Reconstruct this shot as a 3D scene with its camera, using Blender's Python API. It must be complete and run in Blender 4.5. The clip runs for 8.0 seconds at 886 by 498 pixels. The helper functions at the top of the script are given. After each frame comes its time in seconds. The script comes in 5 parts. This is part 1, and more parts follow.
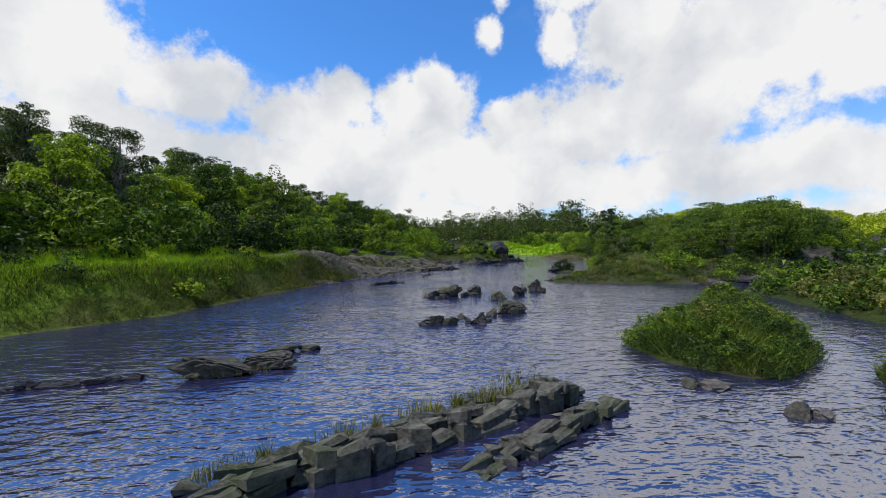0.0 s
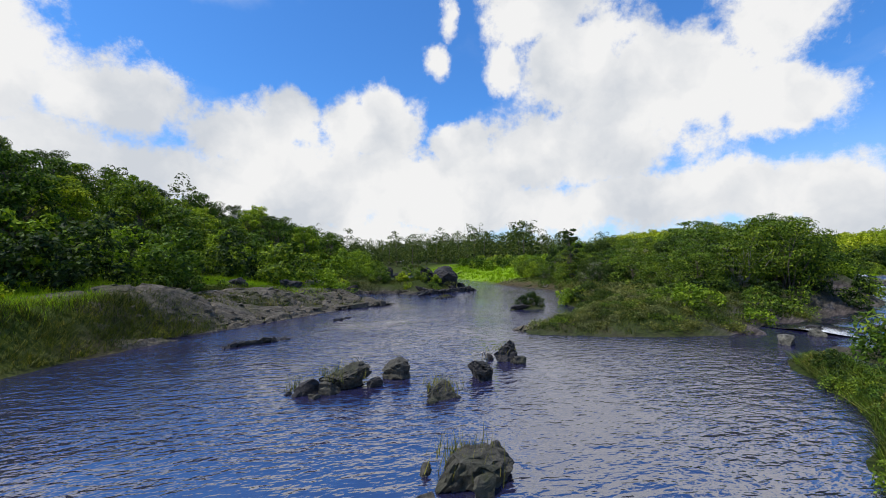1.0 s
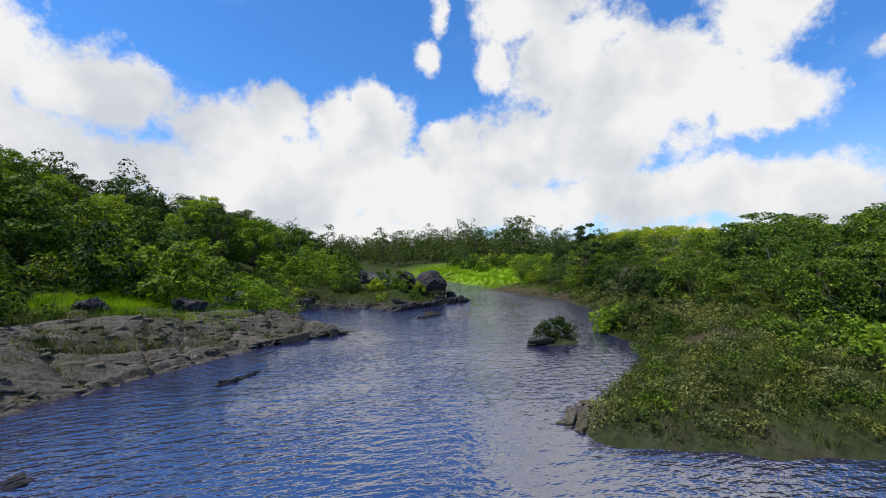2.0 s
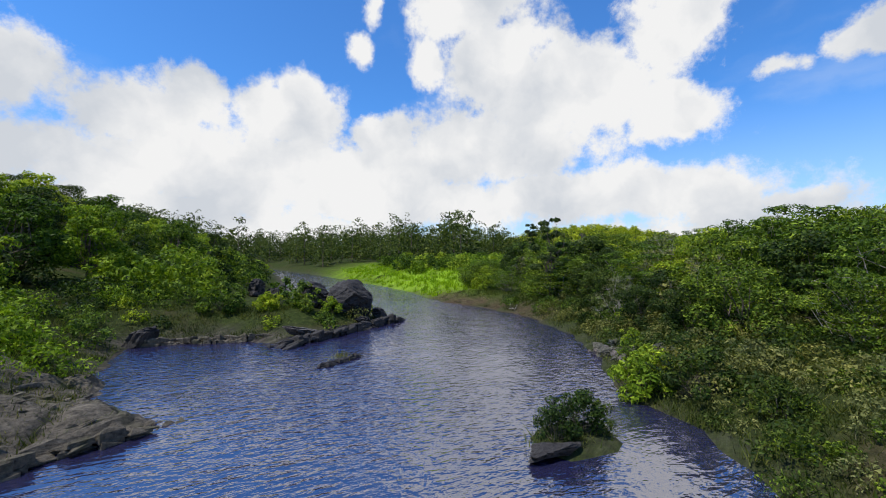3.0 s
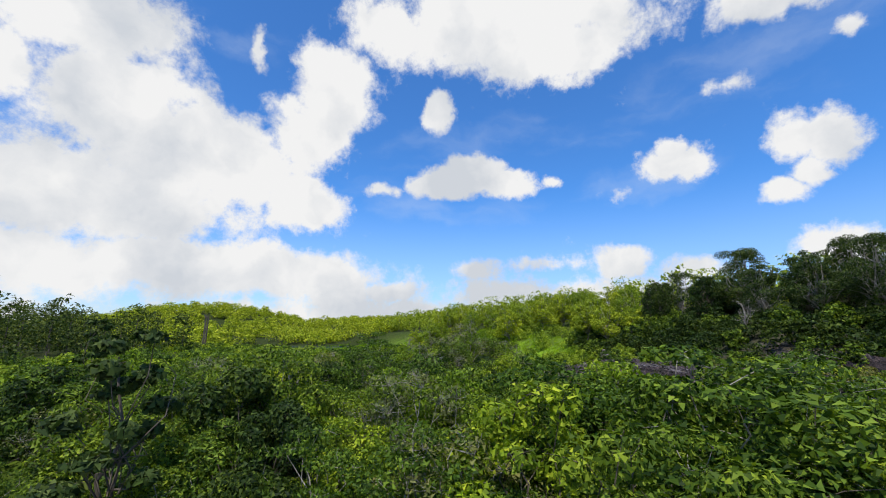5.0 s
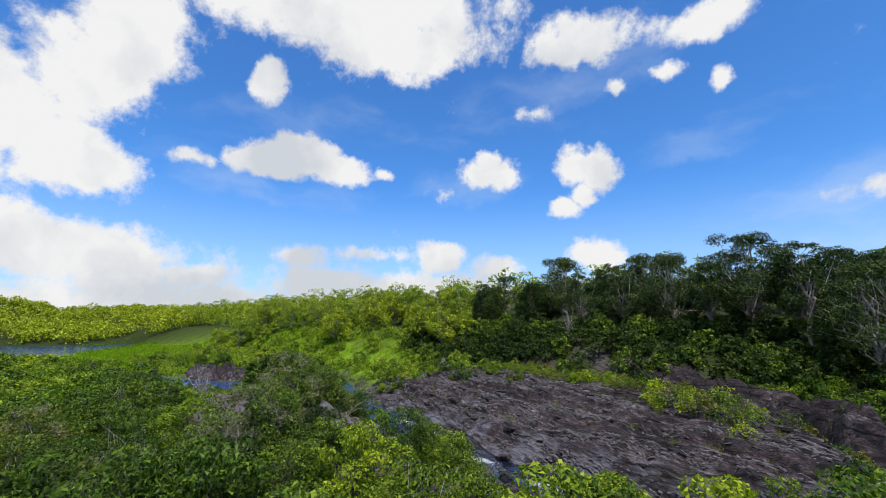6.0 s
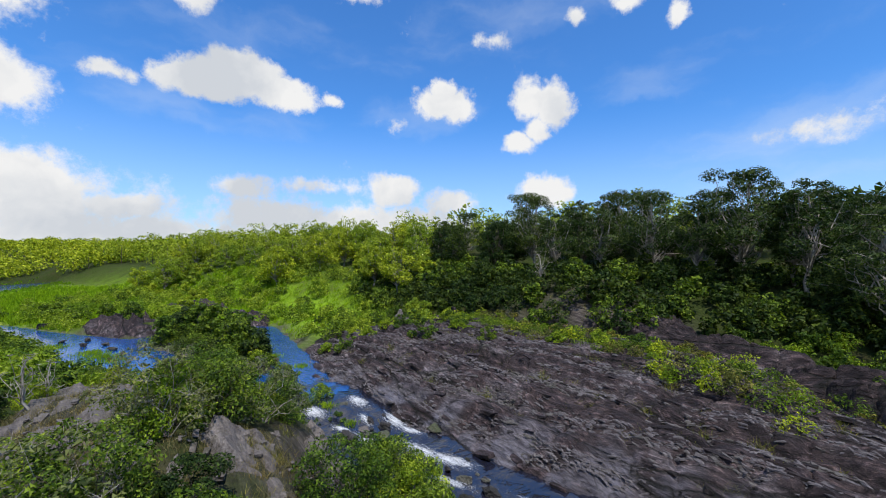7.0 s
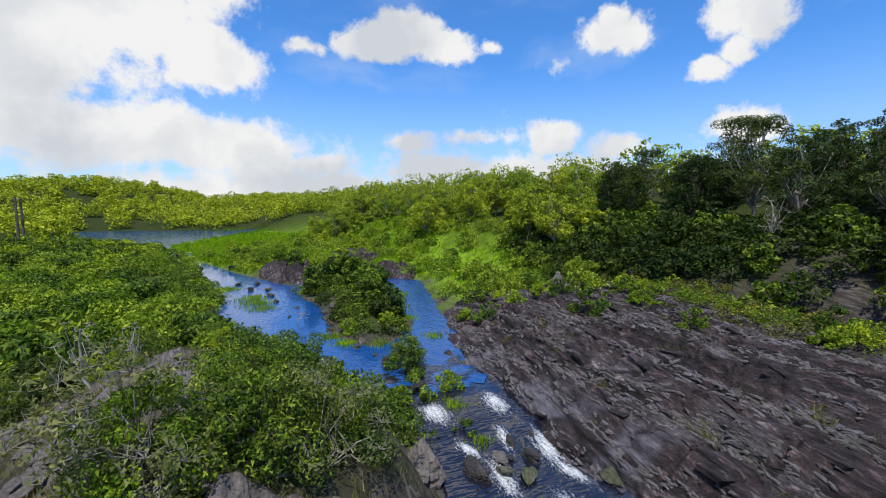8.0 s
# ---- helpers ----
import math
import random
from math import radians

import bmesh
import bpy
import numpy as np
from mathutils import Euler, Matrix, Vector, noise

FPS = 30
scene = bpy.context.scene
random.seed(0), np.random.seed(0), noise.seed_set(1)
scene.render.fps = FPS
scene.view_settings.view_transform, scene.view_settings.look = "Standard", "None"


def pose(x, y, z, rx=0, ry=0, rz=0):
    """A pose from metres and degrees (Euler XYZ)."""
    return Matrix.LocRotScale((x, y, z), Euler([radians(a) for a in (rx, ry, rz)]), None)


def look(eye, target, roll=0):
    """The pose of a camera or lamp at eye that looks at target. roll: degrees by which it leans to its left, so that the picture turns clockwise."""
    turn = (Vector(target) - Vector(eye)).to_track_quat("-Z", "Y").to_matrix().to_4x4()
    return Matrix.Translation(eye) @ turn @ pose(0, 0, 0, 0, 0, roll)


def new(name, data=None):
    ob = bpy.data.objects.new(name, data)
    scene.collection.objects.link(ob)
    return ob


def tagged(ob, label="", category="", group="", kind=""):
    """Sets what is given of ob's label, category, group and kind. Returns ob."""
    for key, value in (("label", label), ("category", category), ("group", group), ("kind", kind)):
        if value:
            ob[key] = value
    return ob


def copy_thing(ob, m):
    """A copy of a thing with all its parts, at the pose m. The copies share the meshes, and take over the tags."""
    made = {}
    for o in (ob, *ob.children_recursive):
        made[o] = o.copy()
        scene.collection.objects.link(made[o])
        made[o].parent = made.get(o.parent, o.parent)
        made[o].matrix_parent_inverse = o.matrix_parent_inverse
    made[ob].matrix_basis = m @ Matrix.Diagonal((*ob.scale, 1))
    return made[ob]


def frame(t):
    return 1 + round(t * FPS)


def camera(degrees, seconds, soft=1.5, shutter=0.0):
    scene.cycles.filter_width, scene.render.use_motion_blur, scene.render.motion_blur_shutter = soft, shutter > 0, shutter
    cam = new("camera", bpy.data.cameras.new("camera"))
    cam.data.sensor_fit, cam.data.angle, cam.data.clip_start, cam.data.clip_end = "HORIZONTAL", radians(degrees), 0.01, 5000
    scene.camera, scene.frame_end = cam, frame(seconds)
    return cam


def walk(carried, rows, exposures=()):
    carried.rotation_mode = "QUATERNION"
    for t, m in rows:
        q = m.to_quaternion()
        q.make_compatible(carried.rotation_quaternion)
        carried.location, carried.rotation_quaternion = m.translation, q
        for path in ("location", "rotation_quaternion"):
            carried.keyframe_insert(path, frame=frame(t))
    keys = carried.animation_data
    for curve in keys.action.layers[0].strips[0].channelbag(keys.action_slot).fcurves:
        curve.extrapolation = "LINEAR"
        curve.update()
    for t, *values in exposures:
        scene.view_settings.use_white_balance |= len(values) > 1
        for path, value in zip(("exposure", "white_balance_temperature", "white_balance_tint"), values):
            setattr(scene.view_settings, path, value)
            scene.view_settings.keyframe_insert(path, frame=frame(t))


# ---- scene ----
# Camera: a drone that goes low up a river, swings over the bank and looks down on a rocky upper pool.
cam = camera(93.7, 8.0, soft=1.0)
METRES, EYE, TILT, LEAN, TURN = 80.0, 2.9, -1.1, 0.15, 0.0
ROWS = [
    (0.0, 0.0, 0.0, 0.0, 0.0, 0.0, 0.0),
    (0.5, 0.0089, 0.0668, 0.0023, -4.26, 0.25, -0.02),
    (1.0, 0.019, 0.1326, 0.0066, -7.17, 3.03, -0.01),
    (2.5, 0.0524, 0.3215, 0.0215, -10.34, 2.15, 0.1),
    (3.0, 0.0661, 0.3838, 0.0262, -17.73, 2.09, 0.14),
    (3.5, 0.0878, 0.4433, 0.0311, -28.02, 4.0, 0.19),
    (4.0, 0.12, 0.5002, 0.0396, -39.14, 8.15, 0.35),
    (4.5, 0.1602, 0.5512, 0.0523, -52.03, 11.29, 0.33),
    (5.0, 0.2053, 0.5903, 0.0675, -65.91, 12.52, 0.59),
    (6.5, 0.3629, 0.6444, 0.1126, -96.68, 7.38, 0.94),
    (7.0, 0.4216, 0.6438, 0.119, -96.34, 1.58, 1.0),
    (7.5, 0.4799, 0.64, 0.1199, -93.14, -1.84, 1.01),
    (8.0, 0.5398, 0.6439, 0.1173, -74.97, -4.87, 0.87),
]
walk(cam, [(t, pose(0, 0, EYE, TILT, LEAN, TURN) @ pose(METRES * x, METRES * y, METRES * z, 90 + pitch, roll, yaw)) for t, x, y, z, yaw, pitch, roll in ROWS])

# ---- sky, sun ----
SUN_AZ, SUN_EL = -105.0, 64.0          # degrees clockwise from +y, and above the horizon
SKY_STRENGTH, CLOUD_LIGHT, SKY_TINT = 0.138, 0.89, (0.46, 0.96, 1.5)   # the tint is the polarised, saturated look of the blue

BANK_WEST = [
    (-42.7, 18.6, 8.2, 9.2, 1), (-31.5, 17.8, 8.6, 5, 1), (-39.3, 9.4, 18, 6.5, 1), (-13.2, 18, 4.3, 4.6, 1),
    (-18.2, 14.9, 7.8, 5, 1), (-1.8, 17.8, 6.6, 5.2, 1), (10.5, 16.1, 4.4, 3.4, 1), (-6.5, 10.5, 31.9, 6.6, 1),
    (-19.7, 6, 40.8, 3.6, 0.8), (-5.7, 17.9, 4.3, 4.7, 1), (-0.7, 18.1, 4.3, 3.9, 1), (8.2, 16.2, 4, 3.3, 1),
]
BANK_NORTH = [
    (2.5, 10.8, 21.3, 5.7, 1), (20.8, 32.6, 8.7, 6.9, 1), (25.8, 24.7, 9.4, 7.4, 1), (15.4, 25.4, 2.7, 4.1, 0.9),
    (33.9, 20.9, 14.3, 8, 1), (46.7, 17.2, 6.9, 4.5, 1), (49.4, 31.7, 5.9, 6, 1), (46.1, 25.9, 6.6, 5.5, 1),
    (24.7, 14.5, 18, 6, 1), (38, 8.1, 23.4, 3.9, 1), (12.5, 7.1, 31.3, 4.2, 0.9), (7.7, 30.4, 1.5, 2.8, 0.8),
    (6.3, 25.9, 2, 2.8, 0.8), (39.5, 34.6, 1.1, 3.1, 0.7),
]
HIGH_CLOUDS = [
    (76, 40.7, 19.5, 6.4, 1), (57.3, 39, 7.6, 4.9, 0.8), (87.3, 35.6, 6, 3.5, 0.9), (107.8, 34.9, 4.8, 2.8, 0.9),
    (110.3, 35.2, 6.4, 3.5, 0.9), (125.1, 34.3, 5.6, 2.4, 0.8), (82.9, 36.3, 10, 4, 1), (120.6, 29.7, 1.9, 1.4, 0.8),
    (125.9, 27.8, 1.3, 1.4, 0.8), (113.6, 29.2, 1.7, 1.4, 0.6), (102.8, 28.2, 3.3, 1.7, 0.5),
]
EAST_CLOUDS = [
    (64.9, 29.7, 2.3, 3.2, 1), (66, 21.0, 5, 2.2, 1), (70.6, 22.4, 4.6, 3.3, 1), (74.8, 20.9, 4.2, 2.2, 1), (62.6, 20.8, 2.4, 1.5, 0.9), (80.8, 20.6, 2.1, 1.3, 0.8),
    (57.3, 19.9, 2.6, 1.3, 0.7), (95.4, 20.6, 3.0, 2.5, 1), (97.8, 20.4, 2.6, 3.0, 1), (96.2, 22.8, 1.6, 1.6, 0.9), (108.2, 20.8, 2.8, 3.0, 1), (111.4, 20.2, 2.8, 3.2, 1), (109.4, 17.2, 2.2, 2.2, 1), (106.8, 15.4, 3.2, 1.9, 0.85),
    (89.3, 9.8, 4.7, 2.6, 0.95), (110.1, 9.6, 4.1, 2.4, 0.95), (70.6, 8.6, 5.7, 2, 0.6),
    (80.2, 9.5, 5.7, 1.6, 0.55), (97.9, 7.8, 8.6, 2.2, 0.6), (137.5, 13.5, 11.7, 2.1, 0.42),
    (57.9, 6, 5.3, 2.1, 0.8), (51.8, 5.7, 4.7, 4.4, 1), (84, 4.9, 34.1, 3.4, 0.75), (89.9, 18.5, 3.8, 1.6, 0.45),
]
OTHER_CLOUDS = [
    (-15, 2.5, 50, 5, 1), (60, 2, 40, 4, 0.85), (112, 2, 40, 3.5, 0.75), (165, 22, 14, 5, 1), (190, 35, 10, 5, 1), (215, 18, 14, 5, 1),
    (265, 22, 14, 6, 1), (290, 35, 10, 5, 1), (310, 20, 15, 8, 1), (190, 4, 50, 3, 0.8), (260, 4, 50, 3.5, 0.8),
]


def way_of(az, el):
    a, e = radians(az), radians(el)
    return Vector((math.sin(a) * math.cos(e), math.cos(a) * math.cos(e), math.sin(e)))


def build_world():
    world = bpy.data.worlds.new("sky")
    scene.world = world
    world.use_nodes = True
    nt = world.node_tree
    nt.nodes.clear()
    node, link = nt.nodes.new, nt.links.new
    out, back = node("ShaderNodeOutputWorld"), node("ShaderNodeBackground")
    sky = node("ShaderNodeTexSky")
    sky.sky_type, sky.sun_disc = "NISHITA", False
    sky.sun_elevation, sky.sun_rotation = radians(SUN_EL), radians(SUN_AZ)
    sky.air_density, sky.dust_density, sky.ozone_density = 1.0, 0.6, 2.5
    coord = node("ShaderNodeTexCoord")
    warp = node("ShaderNodeTexNoise")
    warp.inputs["Scale"].default_value, warp.inputs["Detail"].default_value, warp.inputs["Roughness"].default_value = 7.0, 6.0, 0.6
    link(coord.outputs["Generated"], warp.inputs["Vector"])
    less, much, bent = node("ShaderNodeVectorMath"), node("ShaderNodeVectorMath"), node("ShaderNodeVectorMath")
    less.operation, much.operation, bent.operation = "SUBTRACT", "SCALE", "ADD"
    less.inputs[1].default_value = (0.5, 0.5, 0.5)
    much.inputs["Scale"].default_value = 0.085
    link(warp.outputs["Color"], less.inputs[0])
    link(less.outputs[0], much.inputs[0])
    link(coord.outputs["Generated"], bent.inputs[0])
    link(much.outputs[0], bent.inputs[1])
    last = None
    for az, el, wide, high, weight in BANK_WEST + BANK_NORTH + HIGH_CLOUDS + EAST_CLOUDS + OTHER_CLOUDS:
        n = way_of(az, el)
        u = Vector((n.y, -n.x, 0)).normalized()
        v = u.cross(n)
        m = Matrix((u, v, -n)).transposed()
        place, ball = node("ShaderNodeMapping"), node("ShaderNodeTexGradient")
        place.vector_type, ball.gradient_type = "TEXTURE", "SPHERICAL"
        place.inputs["Location"].default_value = n
        place.inputs["Rotation"].default_value = m.to_euler()
        place.inputs["Scale"].default_value = (1.32 * math.sin(radians(wide)), 1.32 * math.sin(radians(high)), 0.9)
        link(bent.outputs[0], place.inputs["Vector"])
        link(place.outputs[0], ball.inputs[0])
        weigh = node("ShaderNodeMath")
        weigh.operation = "MULTIPLY"
        weigh.inputs[1].default_value = weight
        link(ball.outputs["Fac"], weigh.inputs[0])
        if last:
            most = node("ShaderNodeMath")
            most.operation = "MAXIMUM"
            link(last, most.inputs[0])
            link(weigh.outputs[0], most.inputs[1])
            last = most.outputs[0]
        else:
            last = weigh.outputs[0]
    fine = node("ShaderNodeTexNoise")
    fine.inputs["Scale"].default_value, fine.inputs["Detail"].default_value, fine.inputs["Roughness"].default_value = 11.0, 10.0, 0.68
    link(coord.outputs["Generated"], fine.inputs["Vector"])
    add = node("ShaderNodeMath")
    add.operation = "MULTIPLY_ADD"
    add.inputs[1].default_value = 1.25
    link(fine.outputs["Fac"], add.inputs[0])
    link(last, add.inputs[2])
    edge = node("ShaderNodeMapRange")
    edge.interpolation_type = "SMOOTHSTEP"
    edge.inputs["From Min"].default_value, edge.inputs["From Max"].default_value = 0.81, 1.14
    link(add.outputs[0], edge.inputs["Value"])
    # grey hollows inside the clouds
    puff = node("ShaderNodeTexNoise")
    puff.inputs["Scale"].default_value, puff.inputs["Detail"].default_value = 5.0, 7.0
    link(bent.outputs[0], puff.inputs["Vector"])
    tone = node("ShaderNodeValToRGB")
    tone.color_ramp.elements[0].position, tone.color_ramp.elements[0].color = 0.36, (0.70, 0.74, 0.80, 1)
    tone.color_ramp.elements[1].position, tone.color_ramp.elements[1].color = 0.56, (1.0, 1.0, 1.0, 1)
    link(puff.outputs["Fac"], tone.inputs["Fac"])
    bright, blue, mix = node("ShaderNodeVectorMath"), node("ShaderNodeVectorMath"), node("ShaderNodeMix")
    bright.operation = blue.operation = "SCALE"
    bright.inputs["Scale"].default_value, blue.inputs["Scale"].default_value = CLOUD_LIGHT, SKY_STRENGTH
    link(tone.outputs["Color"], bright.inputs[0])
    deep = node("ShaderNodeVectorMath")
    deep.operation, deep.inputs[1].default_value = "MULTIPLY", SKY_TINT
    link(sky.outputs["Color"], deep.inputs[0])
    link(deep.outputs[0], blue.inputs[0])
    split, low_air, thin, veil, hazy = node("ShaderNodeSeparateXYZ"), node("ShaderNodeMapRange"), node("ShaderNodeTexNoise"), node("ShaderNodeMapRange"), node("ShaderNodeMix")
    link(coord.outputs["Generated"], split.inputs[0])
    low_air.interpolation_type = veil.interpolation_type = "SMOOTHSTEP"
    low_air.inputs["From Min"].default_value, low_air.inputs["From Max"].default_value = 0.34, 0.02
    low_air.inputs["To Max"].default_value = 0.42
    link(split.outputs["Z"], low_air.inputs["Value"])
    thin.inputs["Scale"].default_value, thin.inputs["Detail"].default_value = 2.6, 8.0
    flat_air = node("ShaderNodeMapping")
    flat_air.inputs["Scale"].default_value = (1.0, 1.0, 3.2)
    link(bent.outputs[0], flat_air.inputs["Vector"])
    link(flat_air.outputs[0], thin.inputs["Vector"])
    veil.inputs["From Min"].default_value, veil.inputs["From Max"].default_value, veil.inputs["To Max"].default_value = 0.50, 0.72, 0.22
    link(thin.outputs["Fac"], veil.inputs["Value"])
    both = node("ShaderNodeMath")
    both.operation = "ADD"
    link(low_air.outputs["Result"], both.inputs[0])
    link(veil.outputs["Result"], both.inputs[1])
    hazy.data_type = "RGBA"
    hazy.inputs["B"].default_value = (0.72, 0.80, 0.90, 1)
    link(both.outputs[0], hazy.inputs["Factor"])
    link(blue.outputs[0], hazy.inputs["A"])
    mix.data_type = "RGBA"
    link(edge.outputs["Result"], mix.inputs["Factor"])
    link(hazy.outputs["Result"], mix.inputs["A"])
    link(bright.outputs[0], mix.inputs["B"])
    link(mix.outputs["Result"], back.inputs["Color"])
    link(back.outputs[0], out.inputs["Surface"])


build_world()
lamp = bpy.data.lights.new("sun", "SUN")
lamp.energy, lamp.angle, lamp.color = 5.0, radians(0.53), (1.0, 0.95, 0.86)
sun = new("sun", lamp)
sun.matrix_world = look(way_of(SUN_AZ, SUN_EL) * 300, (0, 0, 0))


# ---- materials ----
def material(name):
    m = bpy.data.materials.new(name)
    m.use_nodes = True
    nt = m.node_tree
    return m, nt, nt.nodes["Principled BSDF"], nt.nodes["Material Output"]


def noise_node(nt, scale, detail=5.0, rough=0.55, stretch=None, turn=0.0):
    coord, tex = nt.nodes.new("ShaderNodeNewGeometry"), nt.nodes.new("ShaderNodeTexNoise")
    tex.inputs["Scale"].default_value, tex.inputs["Detail"].default_value, tex.inputs["Roughness"].default_value = scale, detail, rough
    if stretch:
        place = nt.nodes.new("ShaderNodeMapping")
        place.vector_type = "TEXTURE"
        place.inputs["Rotation"].default_value = (0, 0, turn)
        place.inputs["Scale"].default_value = tuple(1 / v for v in stretch)
        nt.links.new(coord.outputs["Position"], place.inputs["Vector"])
        nt.links.new(place.outputs[0], tex.inputs["Vector"])
    else:
        nt.links.new(coord.outputs["Position"], tex.inputs["Vector"])
    return tex


def ramp_node(nt, source, *stops):
    r = nt.nodes.new("ShaderNodeValToRGB")
    for n, (at, colour) in enumerate(stops):
        e = r.color_ramp.elements[n] if n < 2 else r.color_ramp.elements.new(at)
        e.position, e.color = at, (*colour, 1)
    nt.links.new(source, r.inputs["Fac"])
    return r.outputs["Color"]


def mix_node(nt, factor, a, b, blend="MIX"):
    m = nt.nodes.new("ShaderNodeMix")
    m.data_type, m.blend_type = "RGBA", blend
    for value, key in ((factor, "Factor"), (a, "A"), (b, "B")):
        if hasattr(value, "node"):
            nt.links.new(value, m.inputs[key])
        elif key == "Factor":
            m.inputs[key].default_value = value
        else:
            m.inputs[key].default_value = (*value, 1)
    return m.outputs["Result"]


def bump_node(nt, bsdf, source, strength, distance, before=None):
    b = nt.nodes.new("ShaderNodeBump")
    b.inputs["Strength"].default_value, b.inputs["Distance"].default_value = strength, distance
    nt.links.new(source, b.inputs["Height"])
    if before:
        nt.links.new(before, b.inputs["Normal"])
    nt.links.new(b.outputs[0], bsdf.inputs["Normal"])
    return b.outputs[0]


def leaf_material(name, dark, mid, light, glow=0.35):
    """Foliage: every leaf its own green, every plant its own tone, some light let through."""
    m, nt, bsdf, out = material(name)
    geo, info = nt.nodes.new("ShaderNodeNewGeometry"), nt.nodes.new("ShaderNodeObjectInfo")
    c = ramp_node(nt, geo.outputs["Random Per Island"], (0.0, dark), (0.55, mid), (1.0, light))
    tone = ramp_node(nt, info.outputs["Random"], (0.0, (0.62, 0.72, 0.62)), (0.5, (1, 1, 1)), (1.0, (1.32, 1.18, 0.85)))
    c = mix_node(nt, 1.0, c, tone, "MULTIPLY")
    patch = noise_node(nt, 0.9, 3.0)
    c = mix_node(nt, 1.0, c, ramp_node(nt, patch.outputs["Fac"], (0.3, (0.5, 0.58, 0.6)), (0.7, (1.32, 1.24, 0.92))), "MULTIPLY")
    nt.links.new(c, bsdf.inputs["Base Color"])
    bsdf.inputs["Roughness"].default_value = 0.6
    bsdf.inputs["Specular IOR Level"].default_value = 0.15
    thin, both = nt.nodes.new("ShaderNodeBsdfTranslucent"), nt.nodes.new("ShaderNodeMixShader")
    nt.links.new(mix_node(nt, 1.0, c, (1.15, 1.2, 0.55), "MULTIPLY"), thin.inputs["Color"])
    both.inputs[0].default_value = glow
    nt.links.new(bsdf.outputs[0], both.inputs[1])
    nt.links.new(thin.outputs[0], both.inputs[2])
    nt.links.new(both.outputs[0], out.inputs["Surface"])
    return m


def bark_material(name, dark, light):
    m, nt, bsdf, out = material(name)
    n = noise_node(nt, 6.0, 6.0, 0.65, (1, 1, 0.3))
    nt.links.new(ramp_node(nt, n.outputs["Fac"], (0.35, dark), (0.65, light)), bsdf.inputs["Base Color"])
    bsdf.inputs["Roughness"].default_value = 0.9
    bump_node(nt, bsdf, n.outputs["Fac"], 0.6, 0.03)
    return m


def rock_material(name, dark, mid, light, moss=(0.05, 0.065, 0.02), wet=False, tilt=0.59):
    """Layered stone with lichen, iron stains and a little moss."""
    m, nt, bsdf, out = material(name)
    layers = noise_node(nt, 1.6, 8.0, 0.68, (0.35, 2.6, 1.6), tilt)
    grain = noise_node(nt, 9.0, 8.0, 0.7)
    blotch = noise_node(nt, 0.55, 5.0, 0.6)
    c = ramp_node(nt, layers.outputs["Fac"], (0.32, dark), (0.52, mid), (0.70, light))
    c = mix_node(nt, 0.55, c, ramp_node(nt, grain.outputs["Fac"], (0.3, dark), (0.7, light)), "MIX")
    c = mix_node(nt, ramp_node(nt, blotch.outputs["Fac"], (0.52, (0, 0, 0)), (0.66, (0.75, 0.75, 0.75))), c, tuple(v * 1.0 for v in moss))
    nt.links.new(c, bsdf.inputs["Base Color"])
    bsdf.inputs["Roughness"].default_value = 0.45 if wet else 0.8
    bsdf.inputs["Specular IOR Level"].default_value = 0.25
    b = bump_node(nt, bsdf, layers.outputs["Fac"], 0.9, 0.16)
    bump_node(nt, bsdf, grain.outputs["Fac"], 0.7, 0.05, b)
    return m


